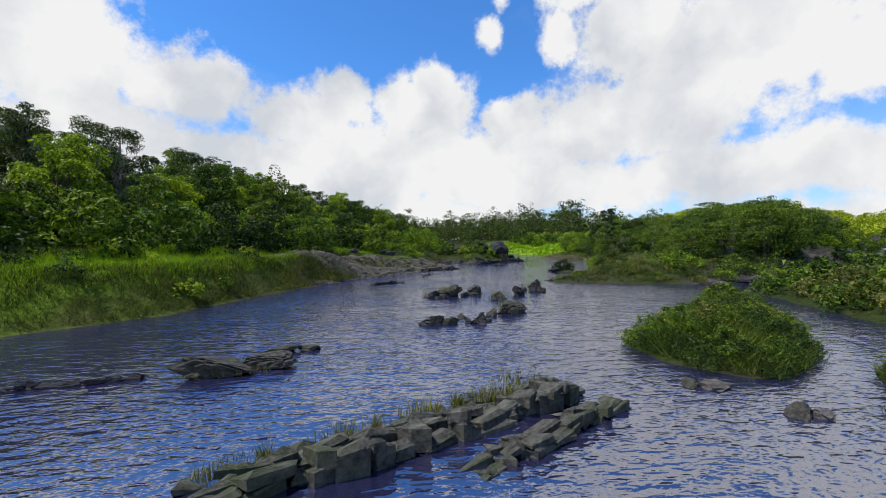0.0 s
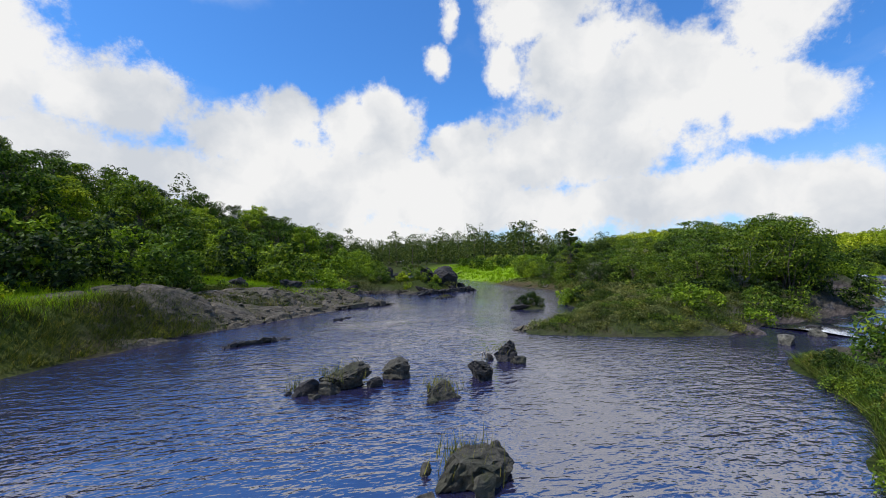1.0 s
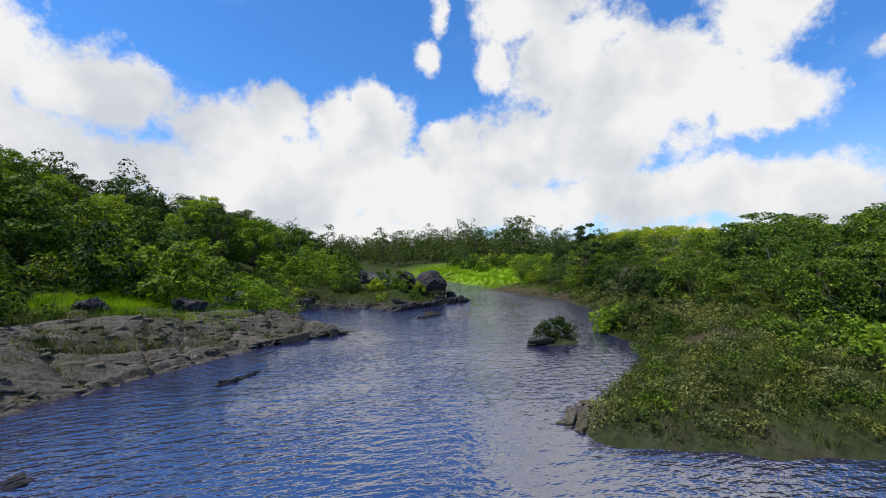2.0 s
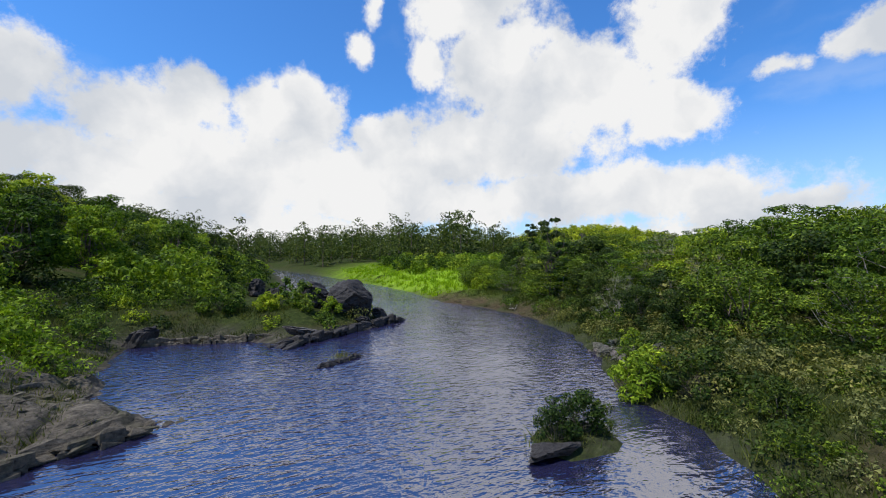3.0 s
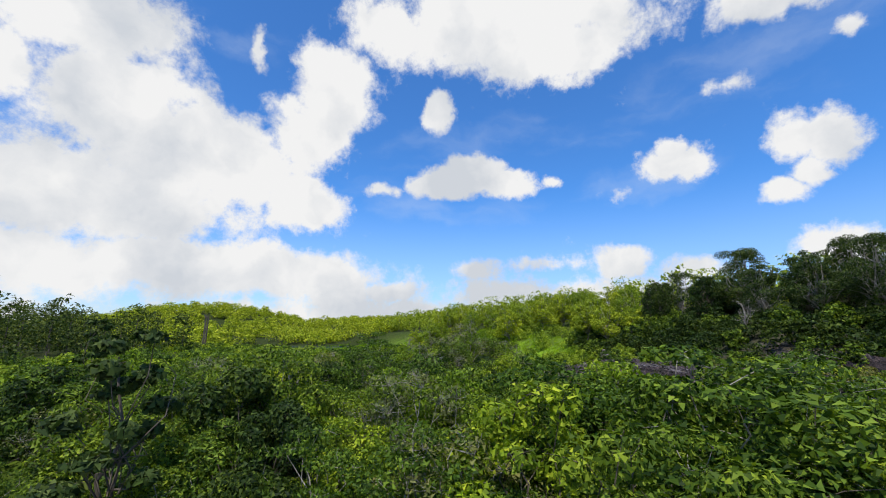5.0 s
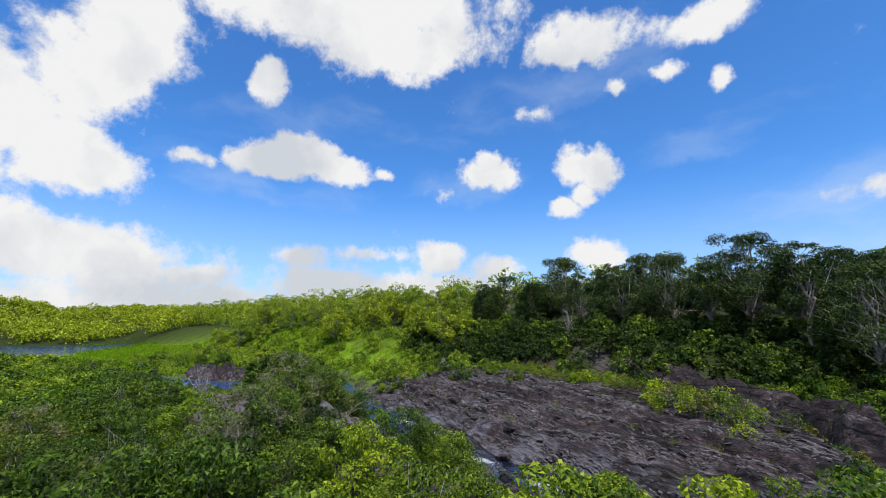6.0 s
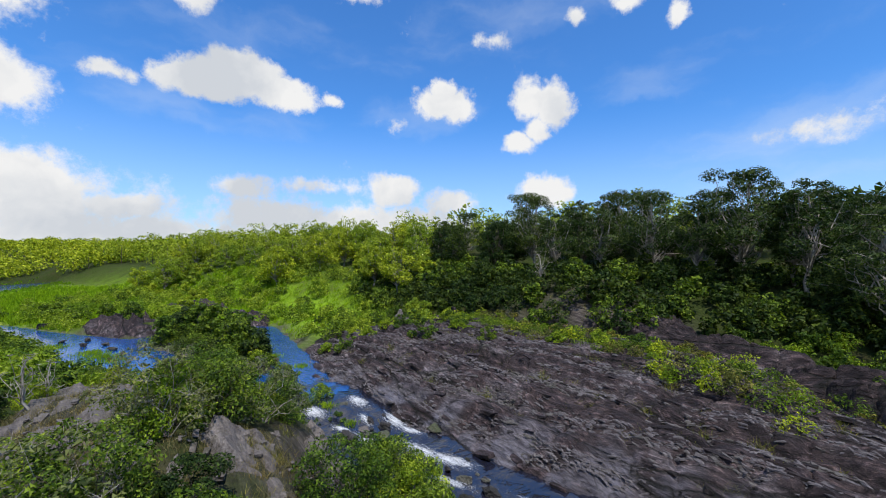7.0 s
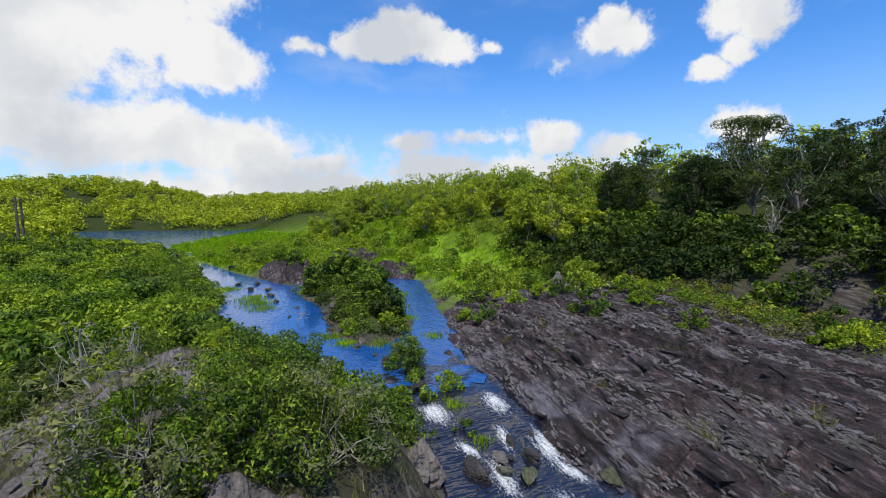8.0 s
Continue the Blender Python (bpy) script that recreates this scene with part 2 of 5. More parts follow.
def slab_material(turn=0.59):
    """Bare bedrock: purple-brown and pale lilac patches, thin layers, near-black crack lines."""
    m, nt, bsdf, out = material("layered_slab_rock")
    geo, place = nt.nodes.new("ShaderNodeNewGeometry"), nt.nodes.new("ShaderNodeMapping")
    place.vector_type = "TEXTURE"
    place.inputs["Rotation"].default_value = (0, 0, turn)
    place.inputs["Scale"].default_value = (4.2, 1.0, 1.0)
    nt.links.new(geo.outputs["Position"], place.inputs["Vector"])
    wob = nt.nodes.new("ShaderNodeTexNoise")
    wob.inputs["Scale"].default_value, wob.inputs["Detail"].default_value = 1.3, 6.0
    nt.links.new(place.outputs[0], wob.inputs["Vector"])
    bent = nt.nodes.new("ShaderNodeMix")
    bent.data_type = "RGBA"
    bent.inputs["Factor"].default_value = 0.42
    nt.links.new(place.outputs[0], bent.inputs["A"])
    nt.links.new(wob.outputs["Color"], bent.inputs["B"])
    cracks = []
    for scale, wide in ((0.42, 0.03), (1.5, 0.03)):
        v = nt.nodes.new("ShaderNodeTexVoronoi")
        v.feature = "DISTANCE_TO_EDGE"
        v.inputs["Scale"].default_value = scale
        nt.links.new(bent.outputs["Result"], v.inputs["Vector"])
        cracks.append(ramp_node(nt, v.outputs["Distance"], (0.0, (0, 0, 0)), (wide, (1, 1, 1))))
    patch, fine = noise_node(nt, 0.28, 6.0, 0.62), noise_node(nt, 2.0, 10.0, 0.74, (0.5, 1.7, 1.0), turn)
    grit = noise_node(nt, 14.0, 6.0, 0.7)
    c = ramp_node(nt, patch.outputs["Fac"], (0.38, (0.024, 0.017, 0.018)), (0.48, (0.040, 0.029, 0.030)), (0.54, (0.056, 0.041, 0.041)), (0.62, (0.095, 0.082, 0.086)))
    c = mix_node(nt, 1.0, c, ramp_node(nt, fine.outputs["Fac"], (0.38, (0.25, 0.24, 0.25)), (0.5, (0.9, 0.88, 0.9)), (0.57, (1.4, 1.35, 1.35)), (0.62, (3.4, 3.3, 3.25))), "MULTIPLY")
    c = mix_node(nt, 1.0, c, ramp_node(nt, grit.outputs["Fac"], (0.3, (0.55, 0.55, 0.55)), (0.7, (1.5, 1.45, 1.4))), "MULTIPLY")
    worn = nt.nodes.new("ShaderNodeAttribute")
    worn.attribute_name = "worn"
    smoothed = ramp_node(nt, fine.outputs["Fac"], (0.4, (0.06, 0.053, 0.062)), (0.6, (0.19, 0.175, 0.195)))
    c = mix_node(nt, worn.outputs["Fac"], c, smoothed)
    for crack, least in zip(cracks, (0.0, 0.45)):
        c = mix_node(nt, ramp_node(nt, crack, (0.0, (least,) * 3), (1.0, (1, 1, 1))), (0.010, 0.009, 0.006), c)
    nt.links.new(c, bsdf.inputs["Base Color"])
    nt.links.new(ramp_node(nt, worn.outputs["Fac"], (0.0, (0.75, 0.75, 0.75)), (1.0, (0.38, 0.38, 0.38))), bsdf.inputs["Roughness"])
    bsdf.inputs["Specular IOR Level"].default_value = 0.3
    b = bump_node(nt, bsdf, cracks[0], 1.0, 0.18)
    b = bump_node(nt, bsdf, cracks[1], 0.8, 0.06, b)
    bump_node(nt, bsdf, fine.outputs["Fac"], 1.0, 0.38, b)
    return m


def water_material(name, deep, ripple, scale, turn, foam=False, gloss=0.09, index=2.7):
    """Dark water under short crossing ripples, livelier in some patches than in others."""
    m, nt, bsdf, out = material(name)
    big = noise_node(nt, scale * 0.22, 2.0, 0.5, (0.5, 1.0, 1.0), turn)
    long = noise_node(nt, scale * 1.0, 2.0, 0.55, (0.5, 1.0, 1.0), turn)
    small = noise_node(nt, scale * 2.3, 2.0, 0.5, (0.6, 1.0, 1.0), turn + 0.35)
    calm = noise_node(nt, 0.13, 4.0, 0.55)
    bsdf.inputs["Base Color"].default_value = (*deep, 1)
    bsdf.inputs["Roughness"].default_value = gloss
    bsdf.inputs["IOR"].default_value = index
    crest = ramp_node(nt, long.outputs["Fac"], (0.30, (0, 0, 0)), (0.52, (0.42, 0.42, 0.42)), (0.70, (1, 1, 1)))
    lively = ramp_node(nt, calm.outputs["Fac"], (0.40, (0.42, 0.42, 0.42)), (0.58, (1, 1, 1)))
    high = mix_node(nt, 1.0, crest, lively, "MULTIPLY")
    fine = mix_node(nt, 1.0, small.outputs["Color"], lively, "MULTIPLY")
    b = bump_node(nt, bsdf, big.outputs["Fac"], ripple, 0.05)
    b = bump_node(nt, bsdf, high, ripple, 0.04, b)
    bump_node(nt, bsdf, fine, ripple, 0.022, b)
    if foam:
        mark = nt.nodes.new("ShaderNodeAttribute")
        mark.attribute_name = "foam"
        streak, froth = noise_node(nt, 4.5, 8.0, 0.8, (0.35, 1.6, 1.0), 0.72), noise_node(nt, 11.0, 6.0, 0.7)
        torn = mix_node(nt, 0.45, streak.outputs["Fac"], froth.outputs["Fac"])
        less = nt.nodes.new("ShaderNodeMath")
        less.operation = "MULTIPLY_ADD"
        less.inputs[1].default_value = 0.85
        nt.links.new(torn, less.inputs[0])
        nt.links.new(mark.outputs["Fac"], less.inputs[2])
        fac = ramp_node(nt, less.outputs[0], (0.52, (0, 0, 0)), (0.72, (1, 1, 1)))
        white, both = nt.nodes.new("ShaderNodeBsdfDiffuse"), nt.nodes.new("ShaderNodeMixShader")
        white.inputs["Color"].default_value = (0.70, 0.71, 0.71, 1)
        nt.links.new(fac, both.inputs[0])
        nt.links.new(bsdf.outputs[0], both.inputs[1])
        nt.links.new(white.outputs[0], both.inputs[2])
        nt.links.new(both.outputs[0], out.inputs["Surface"])
    return m


def ground_material():
    """Soil, short grass and bare stone, mixed by the plan's own masks."""
    m, nt, bsdf, out = material("riverbank_ground")
    rock, lush = nt.nodes.new("ShaderNodeAttribute"), nt.nodes.new("ShaderNodeAttribute")
    rock.attribute_name, lush.attribute_name = "rock", "lush"
    n1, n2, n3 = noise_node(nt, 0.5, 6.0), noise_node(nt, 5.0, 7.0, 0.65), noise_node(nt, 1.7, 8.0, 0.68, (0.35, 2.6, 1.6), 0.59)
    grass = ramp_node(nt, n2.outputs["Fac"], (0.3, (0.012, 0.018, 0.005)), (0.55, (0.030, 0.044, 0.009)), (0.75, (0.065, 0.070, 0.022)))
    green = ramp_node(nt, n2.outputs["Fac"], (0.3, (0.10, 0.19, 0.008)), (0.7, (0.24, 0.37, 0.02)))
    stone = ramp_node(nt, n3.outputs["Fac"], (0.3, (0.018, 0.015, 0.015)), (0.5, (0.058, 0.048, 0.045)), (0.72, (0.17, 0.145, 0.13)))
    c = mix_node(nt, lush.outputs["Fac"], grass, green)
    c = mix_node(nt, ramp_node(nt, n1.outputs["Fac"], (0.5, (0, 0, 0)), (0.7, (0.6, 0.6, 0.6))), c, (0.05, 0.040, 0.022))
    c = mix_node(nt, rock.outputs["Fac"], c, stone)
    bare = nt.nodes.new("ShaderNodeAttribute")
    bare.attribute_name = "bare"
    soil = ramp_node(nt, n2.outputs["Fac"], (0.3, (0.022, 0.016, 0.010)), (0.55, (0.07, 0.049, 0.030)), (0.75, (0.15, 0.11, 0.07)))
    c = mix_node(nt, bare.outputs["Fac"], c, soil)
    nt.links.new(c, bsdf.inputs["Base Color"])
    bsdf.inputs["Roughness"].default_value = 0.95
    bsdf.inputs["Specular IOR Level"].default_value = 0.08
    b = bump_node(nt, bsdf, n3.outputs["Fac"], 0.8, 0.15)
    bump_node(nt, bsdf, n2.outputs["Fac"], 0.8, 0.08, b)
    return m


LEAF = {
    "shrub": leaf_material("shrub_leaf", (0.015, 0.036, 0.006), (0.080, 0.142, 0.015), (0.21, 0.295, 0.036), 0.32),
    "fresh": leaf_material("fresh_leaf", (0.065, 0.115, 0.007), (0.21, 0.31, 0.018), (0.40, 0.48, 0.05), 0.38),
    # brighter than the plain leaf: direct sun on the flats put into the colour
    "sunny": leaf_material("sun_brightened_leaf", (0.07, 0.11, 0.008), (0.25, 0.34, 0.022), (0.45, 0.52, 0.07), 0.36),
    # dark and gum greens also carry the cloud shade over the east hill
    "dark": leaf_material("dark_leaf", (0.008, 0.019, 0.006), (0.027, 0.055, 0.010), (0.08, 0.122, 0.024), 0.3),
    "gum": leaf_material("gum_leaf", (0.012, 0.026, 0.008), (0.044, 0.076, 0.017), (0.115, 0.155, 0.042), 0.28),
    "grey": leaf_material("grey_leaf", (0.06, 0.075, 0.03), (0.13, 0.15, 0.055), (0.24, 0.25, 0.11), 0.3),
    "grass": leaf_material("long_grass", (0.018, 0.031, 0.007), (0.050, 0.075, 0.013), (0.135, 0.15, 0.042), 0.3),
    "lush": leaf_material("lush_grass", (0.10, 0.20, 0.006), (0.19, 0.33, 0.012), (0.31, 0.46, 0.03), 0.5),
    "olive": leaf_material("olive_grass", (0.045, 0.055, 0.014), (0.12, 0.135, 0.03), (0.27, 0.25, 0.085), 0.3),
    "dry": leaf_material("dry_grass", (0.06, 0.054, 0.034), (0.13, 0.118, 0.072), (0.25, 0.225, 0.145), 0.22),
}
BARK = bark_material("brown_bark", (0.045, 0.035, 0.026), (0.13, 0.105, 0.08))
PALE = bark_material("pale_bark", (0.14, 0.12, 0.10), (0.36, 0.33, 0.29))
ROCK = rock_material("river_rock", (0.006, 0.0055, 0.005), (0.027, 0.025, 0.020), (0.23, 0.22, 0.175))
LEDGE = rock_material("mossy_ledge_rock", (0.007, 0.006, 0.005), (0.046, 0.038, 0.028), (0.24, 0.205, 0.155), (0.042, 0.046, 0.012))
BLACK = rock_material("black_rock", (0.006, 0.006, 0.007), (0.022, 0.020, 0.021), (0.085, 0.078, 0.076), (0.016, 0.018, 0.010))
WET = rock_material("wet_river_rock", (0.006, 0.0055, 0.005), (0.026, 0.024, 0.020), (0.15, 0.14, 0.11), (0.035, 0.045, 0.012))
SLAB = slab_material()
PINK = rock_material("pale_rock", (0.032, 0.026, 0.026), (0.10, 0.086, 0.08), (0.25, 0.22, 0.20), (0.06, 0.055, 0.03))
FLAKE = rock_material("flaked_rock", (0.022, 0.018, 0.020), (0.075, 0.063, 0.066), (0.25, 0.225, 0.225), (0.08, 0.075, 0.06))
GROUND = ground_material()
RIVER = water_material("river_water", (0.014, 0.014, 0.044), 0.78, 4.6, 0.10, False, 0.07, 3.7)
# the pool's base colour holds the blue of the reflected sky; low index
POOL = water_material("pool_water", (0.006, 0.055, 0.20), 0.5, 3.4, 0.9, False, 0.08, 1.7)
RAPID = water_material("rapid_water", (0.010, 0.011, 0.020), 0.6, 2.6, 2.3, True, 0.09, 1.8)


# ---- plan ----
LOWER = np.array([
    (-17, -60), (-15, -10), (-14.6, 6), (-14.0, 12), (-11.0, 16.2), (-9.7, 22.5), (-7.5, 29.5), (-4, 36.5), (-1.5, 41), (1.0, 43.4), (-0.8, 45.2),
    (-2.4, 50), (-3.2, 55), (1, 55.2), (4.6, 52.6), (8.2, 55.6), (10.6, 59), (9, 63), (3.5, 68.4), (2.5, 86), (1, 105), (-1, 125), (-10, 170), (-40, 230),
    (-52, 245), (-38, 246), (-5, 172), (4, 140), (9, 121), (15, 93), (17.0, 80), (17.4, 69), (19.7, 62.5), (20.3, 57),
    (19.3, 51), (17.9, 47), (16.2, 44), (14.6, 41.2), (14.6, 38.3), (12.9, 35.2), (9.4, 31.8), (7.3, 29.3), (9.6, 28.2), (13, 27.4), (16.5, 27.4), (22, 27.4),
], float)
LOWER = np.concatenate([LOWER, np.array([(24, 25), (17.5, 24.4), (16, 18), (14.5, 11), (12, 5), (15, -5), (17, -60)], float)])
ISLAND = np.array([(5.2, 11.8), (5.1, 10.8), (5.6, 9.5), (6.7, 8.5), (8.0, 9.0), (9.1, 10.0), (10.6, 12.2), (12.0, 14.6), (13.8, 18), (15.4, 22), (14.6, 23), (13.6, 21.6), (12.2, 19.3), (10.8, 17.7), (8.8, 16.1), (8.3, 14.9), (6.6, 13.4)], float)
UPPER = np.array([
    (62.2, 59.4), (62.8, 61.2), (64.9, 67), (66.9, 71.4), (72, 80), (80, 86), (88, 97), (96, 106), (116, 128), (128, 160), (150, 215), (171, 247),
    (185, 235), (199, 195), (229, 194), (180, 172), (150, 160), (126, 145), (106, 117), (93.5, 95.5), (88, 84), (93, 78), (97, 73), (96, 69),
    (85, 64), (77.6, 60.6), (72, 58), (68.7, 57.2), (66.0, 56.4), (64.6, 56.6),
], float)
ISLET = np.array([(9.9, 39.3), (10.4, 38.5), (11.8, 38.6), (12.8, 39.4), (12.0, 40.4), (10.6, 40.1)], float)
SPIT = np.array([(8.6, 7.6), (9.6, 7.2), (11, 8.2), (10.6, 9.4), (9.2, 8.9)], float)
SHOAL = np.array([(6.9, 6.5), (7.6, 5.9), (9.4, 6.1), (8.8, 6.7), (7.6, 6.9)], float)
POOL_ISLAND = np.array([(84, 80), (91, 77), (91, 72), (81, 66), (75.5, 62.8), (70.6, 62.6), (69.0, 64.4), (70.6, 67.6), (76.6, 71.4)], float)
STREAM = np.array([(66, 60, 1.76), (62.9, 56.2, 1.72), (61.2, 54.6, 1.35), (59.2, 53.0, 1.0), (57, 51.3, 0.72), (53, 47.2, 0.6), (46, 41, 0.5), (38, 34, 0.4), (30, 29.4, 0.2), (21, 26.6, 0.03)], float)
POOL_LEVEL = 1.75


def sdf(poly, x, y):
    """Signed distance to a closed outline: negative inside."""
    best, inside = np.full(x.shape, 1e9), np.zeros(x.shape, bool)
    for (ax, ay), (bx, by) in zip(poly, np.roll(poly, -1, 0)):
        ex, ey = bx - ax, by - ay
        t = np.clip(((x - ax) * ex + (y - ay) * ey) / (ex * ex + ey * ey), 0, 1)
        best = np.minimum(best, np.hypot(x - ax - t * ex, y - ay - t * ey))
        cross = ((ay > y) != (by > y)) & (x < ex * (y - ay) / (ey if ey else 1e-9) + ax)
        inside ^= cross
    return np.where(inside, -best, best)


def stream_near(x, y):
    """Distance to the stream's middle line and its level there."""
    best, level = np.full(x.shape, 1e9), np.zeros(x.shape)
    for (ax, ay, az), (bx, by, bz) in zip(STREAM[:-1], STREAM[1:]):
        ex, ey = bx - ax, by - ay
        t = np.clip(((x - ax) * ex + (y - ay) * ey) / (ex * ex + ey * ey), 0, 1)
        d = np.hypot(x - ax - t * ex, y - ay - t * ey)
        level = np.where(d < best, az + t * (bz - az), level)
        best = np.minimum(best, d)
    return best, level


def smooth(a, b, v):
    t = np.clip((v - a) / (b - a), 0, 1)
    return t * t * (3 - 2 * t)


def waves(x, y, size, seed):
    """Cheap smooth noise, about -1 to 1."""
    r = np.random.RandomState(seed)
    total = np.zeros(np.shape(x))
    for k in range(7):
        a, f, p = r.uniform(0, 6.283), r.uniform(0.6, 1.7) * 6.283 / size, r.uniform(0, 6.283)
        total = total + np.sin((x * math.cos(a) + y * math.sin(a)) * f + p)
    return total / 3.5


def bell(x, y, cx, cy, sx, sy, turn=0.0):
    c, s = math.cos(turn), math.sin(turn)
    u, v = (x - cx) * c + (y - cy) * s, -(x - cx) * s + (y - cy) * c
    return np.exp(-0.5 * ((u / sx) ** 2 + (v / sy) ** 2))


def line_near(x, y, pts):
    best = np.full(np.shape(x), 1e9)
    for (ax, ay), (bx, by) in zip(pts[:-1], pts[1:]):
        ex, ey = bx - ax, by - ay
        t = np.clip(((x - ax) * ex + (y - ay) * ey) / (ex * ex + ey * ey), 0, 1)
        best = np.minimum(best, np.hypot(x - ax - t * ex, y - ay - t * ey))
    return best


GULLY = [(44, 27), (52, 27), (62, 25.5), (72, 29.5), (80, 37)]


def gully_side(x, y):
    """How far a place lies beyond the gully, towards the hill."""
    return np.interp(x, [p[0] for p in GULLY], [p[1] for p in GULLY]) - y


def ridge(x, y, wide=1.6):
    """The bare rocky back between the thicket and the pool."""
    return bell(x, y, 52.2, 64.4, 6.8, wide, 0.5)


def survey(x, y):
    """Height of the ground, and the distances to the waters, for arrays of places."""
    x, y = np.asarray(x, float), np.asarray(y, float)
    low = sdf(LOWER, x, y)
    for isle in (ISLAND, ISLET, SPIT, SHOAL):
        low = np.maximum(low, -sdf(isle, x, y))
    up = np.maximum(sdf(UPPER, x, y), -sdf(POOL_ISLAND, x, y))
    mid, level = stream_near(x, y)
    mid = mid - 2.9 - 0.5 * waves(x, y, 7, 5)
    left = smooth(6, -6, x - np.interp(y, [-60, 20, 45, 100, 170, 240], [0, 2, 7, 9, -5, -45]))
    ridge_top = 5.0 + 1.2 * waves(x, y, 60, 1)
    h = 0.6 + 0.3 * left * smooth(36, 30, y) + 0.15 * waves(x, y, 9, 2) + 0.5 * smooth(4, 11, low) + 0.5 * smooth(60, 200, y)
    h = h + left * ridge_top * smooth(9, 30, low)
    right = 1 - left
    h = h + right * (1.2 * smooth(3, 14, low) + 2.3 * ridge(x, y, 3.4) + 1.5 * bell(x, y, 49.5, 57.5, 4.5, 3.0, 0.6) + 0.6 * smooth(30, 60, x))
    slab = smooth(42, 50, x) * smooth(92, 80, x) * smooth(22, 30, y) * smooth(58, 50, y)
    h = h * (1 - slab) + slab * (1.55 + 2.7 * smooth(0.5, 12, mid))
    e = (x - 66) * 0.75 + (26 - y) * 0.66
    h = h + right * smooth(36, 56, x) * (6.0 * smooth(1, 16, e) + 6.0 * smooth(14, 50, e))
    h = h - 1.9 * np.exp(-(line_near(x, y, GULLY) / 2.2) ** 2)
    h = h + 25 * bell(x, y, 270, 375, 70, 60) + 3 * smooth(250, 700, np.hypot(x - 30, y - 40)) + 10 * bell(x, y, -160, 120, 70, 180)
    h = np.maximum(h, 0.35)
    h = np.where((x > 58) & (y > 56), np.maximum(h, POOL_LEVEL + 0.35), h)
    for d, z, wide in ((mid, level, 2.6), (up, POOL_LEVEL, 3.5 + 20 * smooth(92, 112, x) * smooth(10, -15, slope(x, y))), (low, 0.0, 3.2 - 1.0 * left * smooth(36, 30, y))):
        w = smooth(0, wide, d)
        h = np.where(d > 0, (z + 0.1) * (1 - w) + h * w, h)
    for d, z in ((mid, level), (up, POOL_LEVEL), (low, 0.0)):
        h = np.where(d < 0, np.minimum(h, z - 0.06 - 0.75 * smooth(0, -2.5, d)), h)
    return h, low, up, mid


def ground_at(x, y):
    return float(survey(np.array([x]), np.array([y]))[0][0])


def mesh_from(name, verts, faces, attributes=None, smooth_faces=False):
    """A mesh from arrays: vertices (n, 3) and faces (m, 3 or 4)."""
    verts, faces = np.asarray(verts, np.float32), np.asarray(faces, np.int32)
    me = bpy.data.meshes.new(name)
    me.vertices.add(len(verts))
    me.vertices.foreach_set("co", verts.ravel())
    me.loops.add(faces.size)
    me.loops.foreach_set("vertex_index", faces.ravel())
    me.polygons.add(len(faces))
    me.polygons.foreach_set("loop_start", np.arange(0, faces.size, faces.shape[1], dtype=np.int32))
    me.polygons.foreach_set("use_smooth", np.full(len(faces), smooth_faces, bool))
    me.update(calc_edges=True)
    for key, values in (attributes or {}).items():
        me.attributes.new(key, "FLOAT", "POINT").data.foreach_set("value", np.asarray(values, np.float32).ravel())
    return me


def grid_faces(nx, ny):
    i = np.arange(nx * ny).reshape(ny, nx)
    return np.stack([i[:-1, :-1], i[:-1, 1:], i[1:, 1:], i[1:, :-1]], -1).reshape(-1, 4)


def part(name, me, mat, parent=None, label=""):
    if mat and not me.materials:
        me.materials.append(mat)
    ob = new(name, me)
    ob.parent = parent
    return tagged(ob, label)


# ---- ground and water ----
def spread(lo, hi, step, out, stride, far, n):
    """Grid lines: close from lo to hi, wider up to out, then ever wider to the horizon."""
    core = np.concatenate([np.arange(lo, hi, step), np.arange(hi, out, stride)])
    g = np.cumsum((far / 12) ** (np.arange(1, n + 1) / n))
    g = g * far / g[-1]
    return np.concatenate([lo - g[::-1], core, core[-1] + g])


def left_side(x, y):
    return x < np.interp(y, [-60, 20, 45, 100, 170, 240], [0, 2, 7, 9, -5, -45])


def slope(x, y):
    """How far a place lies up the eastern hill."""
    return (x - 66) * 0.75 + (26 - y) * 0.66


def lush_mask(x, y, low, up):
    """Where the bright grass grows."""
    m = 1.6 * bell(x, y, 21, 85, 4.0, 9) + 0.8 * bell(x, y, 15, 112, 6, 12) + 0.75 * bell(x, y, -14, 20, 2.5, 10)
    m = m + bell(x, y, 110, 105, 9, 16, -0.7) + bell(x, y, 150, 150, 25, 14, 0.7) + 1.1 * bell(x, y, 91, 60, 11, 5, 0.3) + 0.9 * bell(x, y, 104, 74, 9, 8) + 0.9 * bell(x, y, 120, 88, 18, 12) + 0.9 * bell(x, y, 142, 132, 16, 14)  + 0.8 * bell(x, y, -7, 44, 3, 3)
    return np.clip((m - 0.9 * flat_rock(x, y)) * (1 + 0.35 * waves(x, y, 6, 21)), 0, 1)


def flat_rock(x, y):
    """Where bare layers of rock break through the flats beyond the pool."""
    return np.maximum(np.maximum(bell(x, y, 94, 88, 5.5, 2.6, 0.9), bell(x, y, 110, 86, 9, 3.2, 0.55)), bell(x, y, 99, 74, 5, 2.2, 0.4))


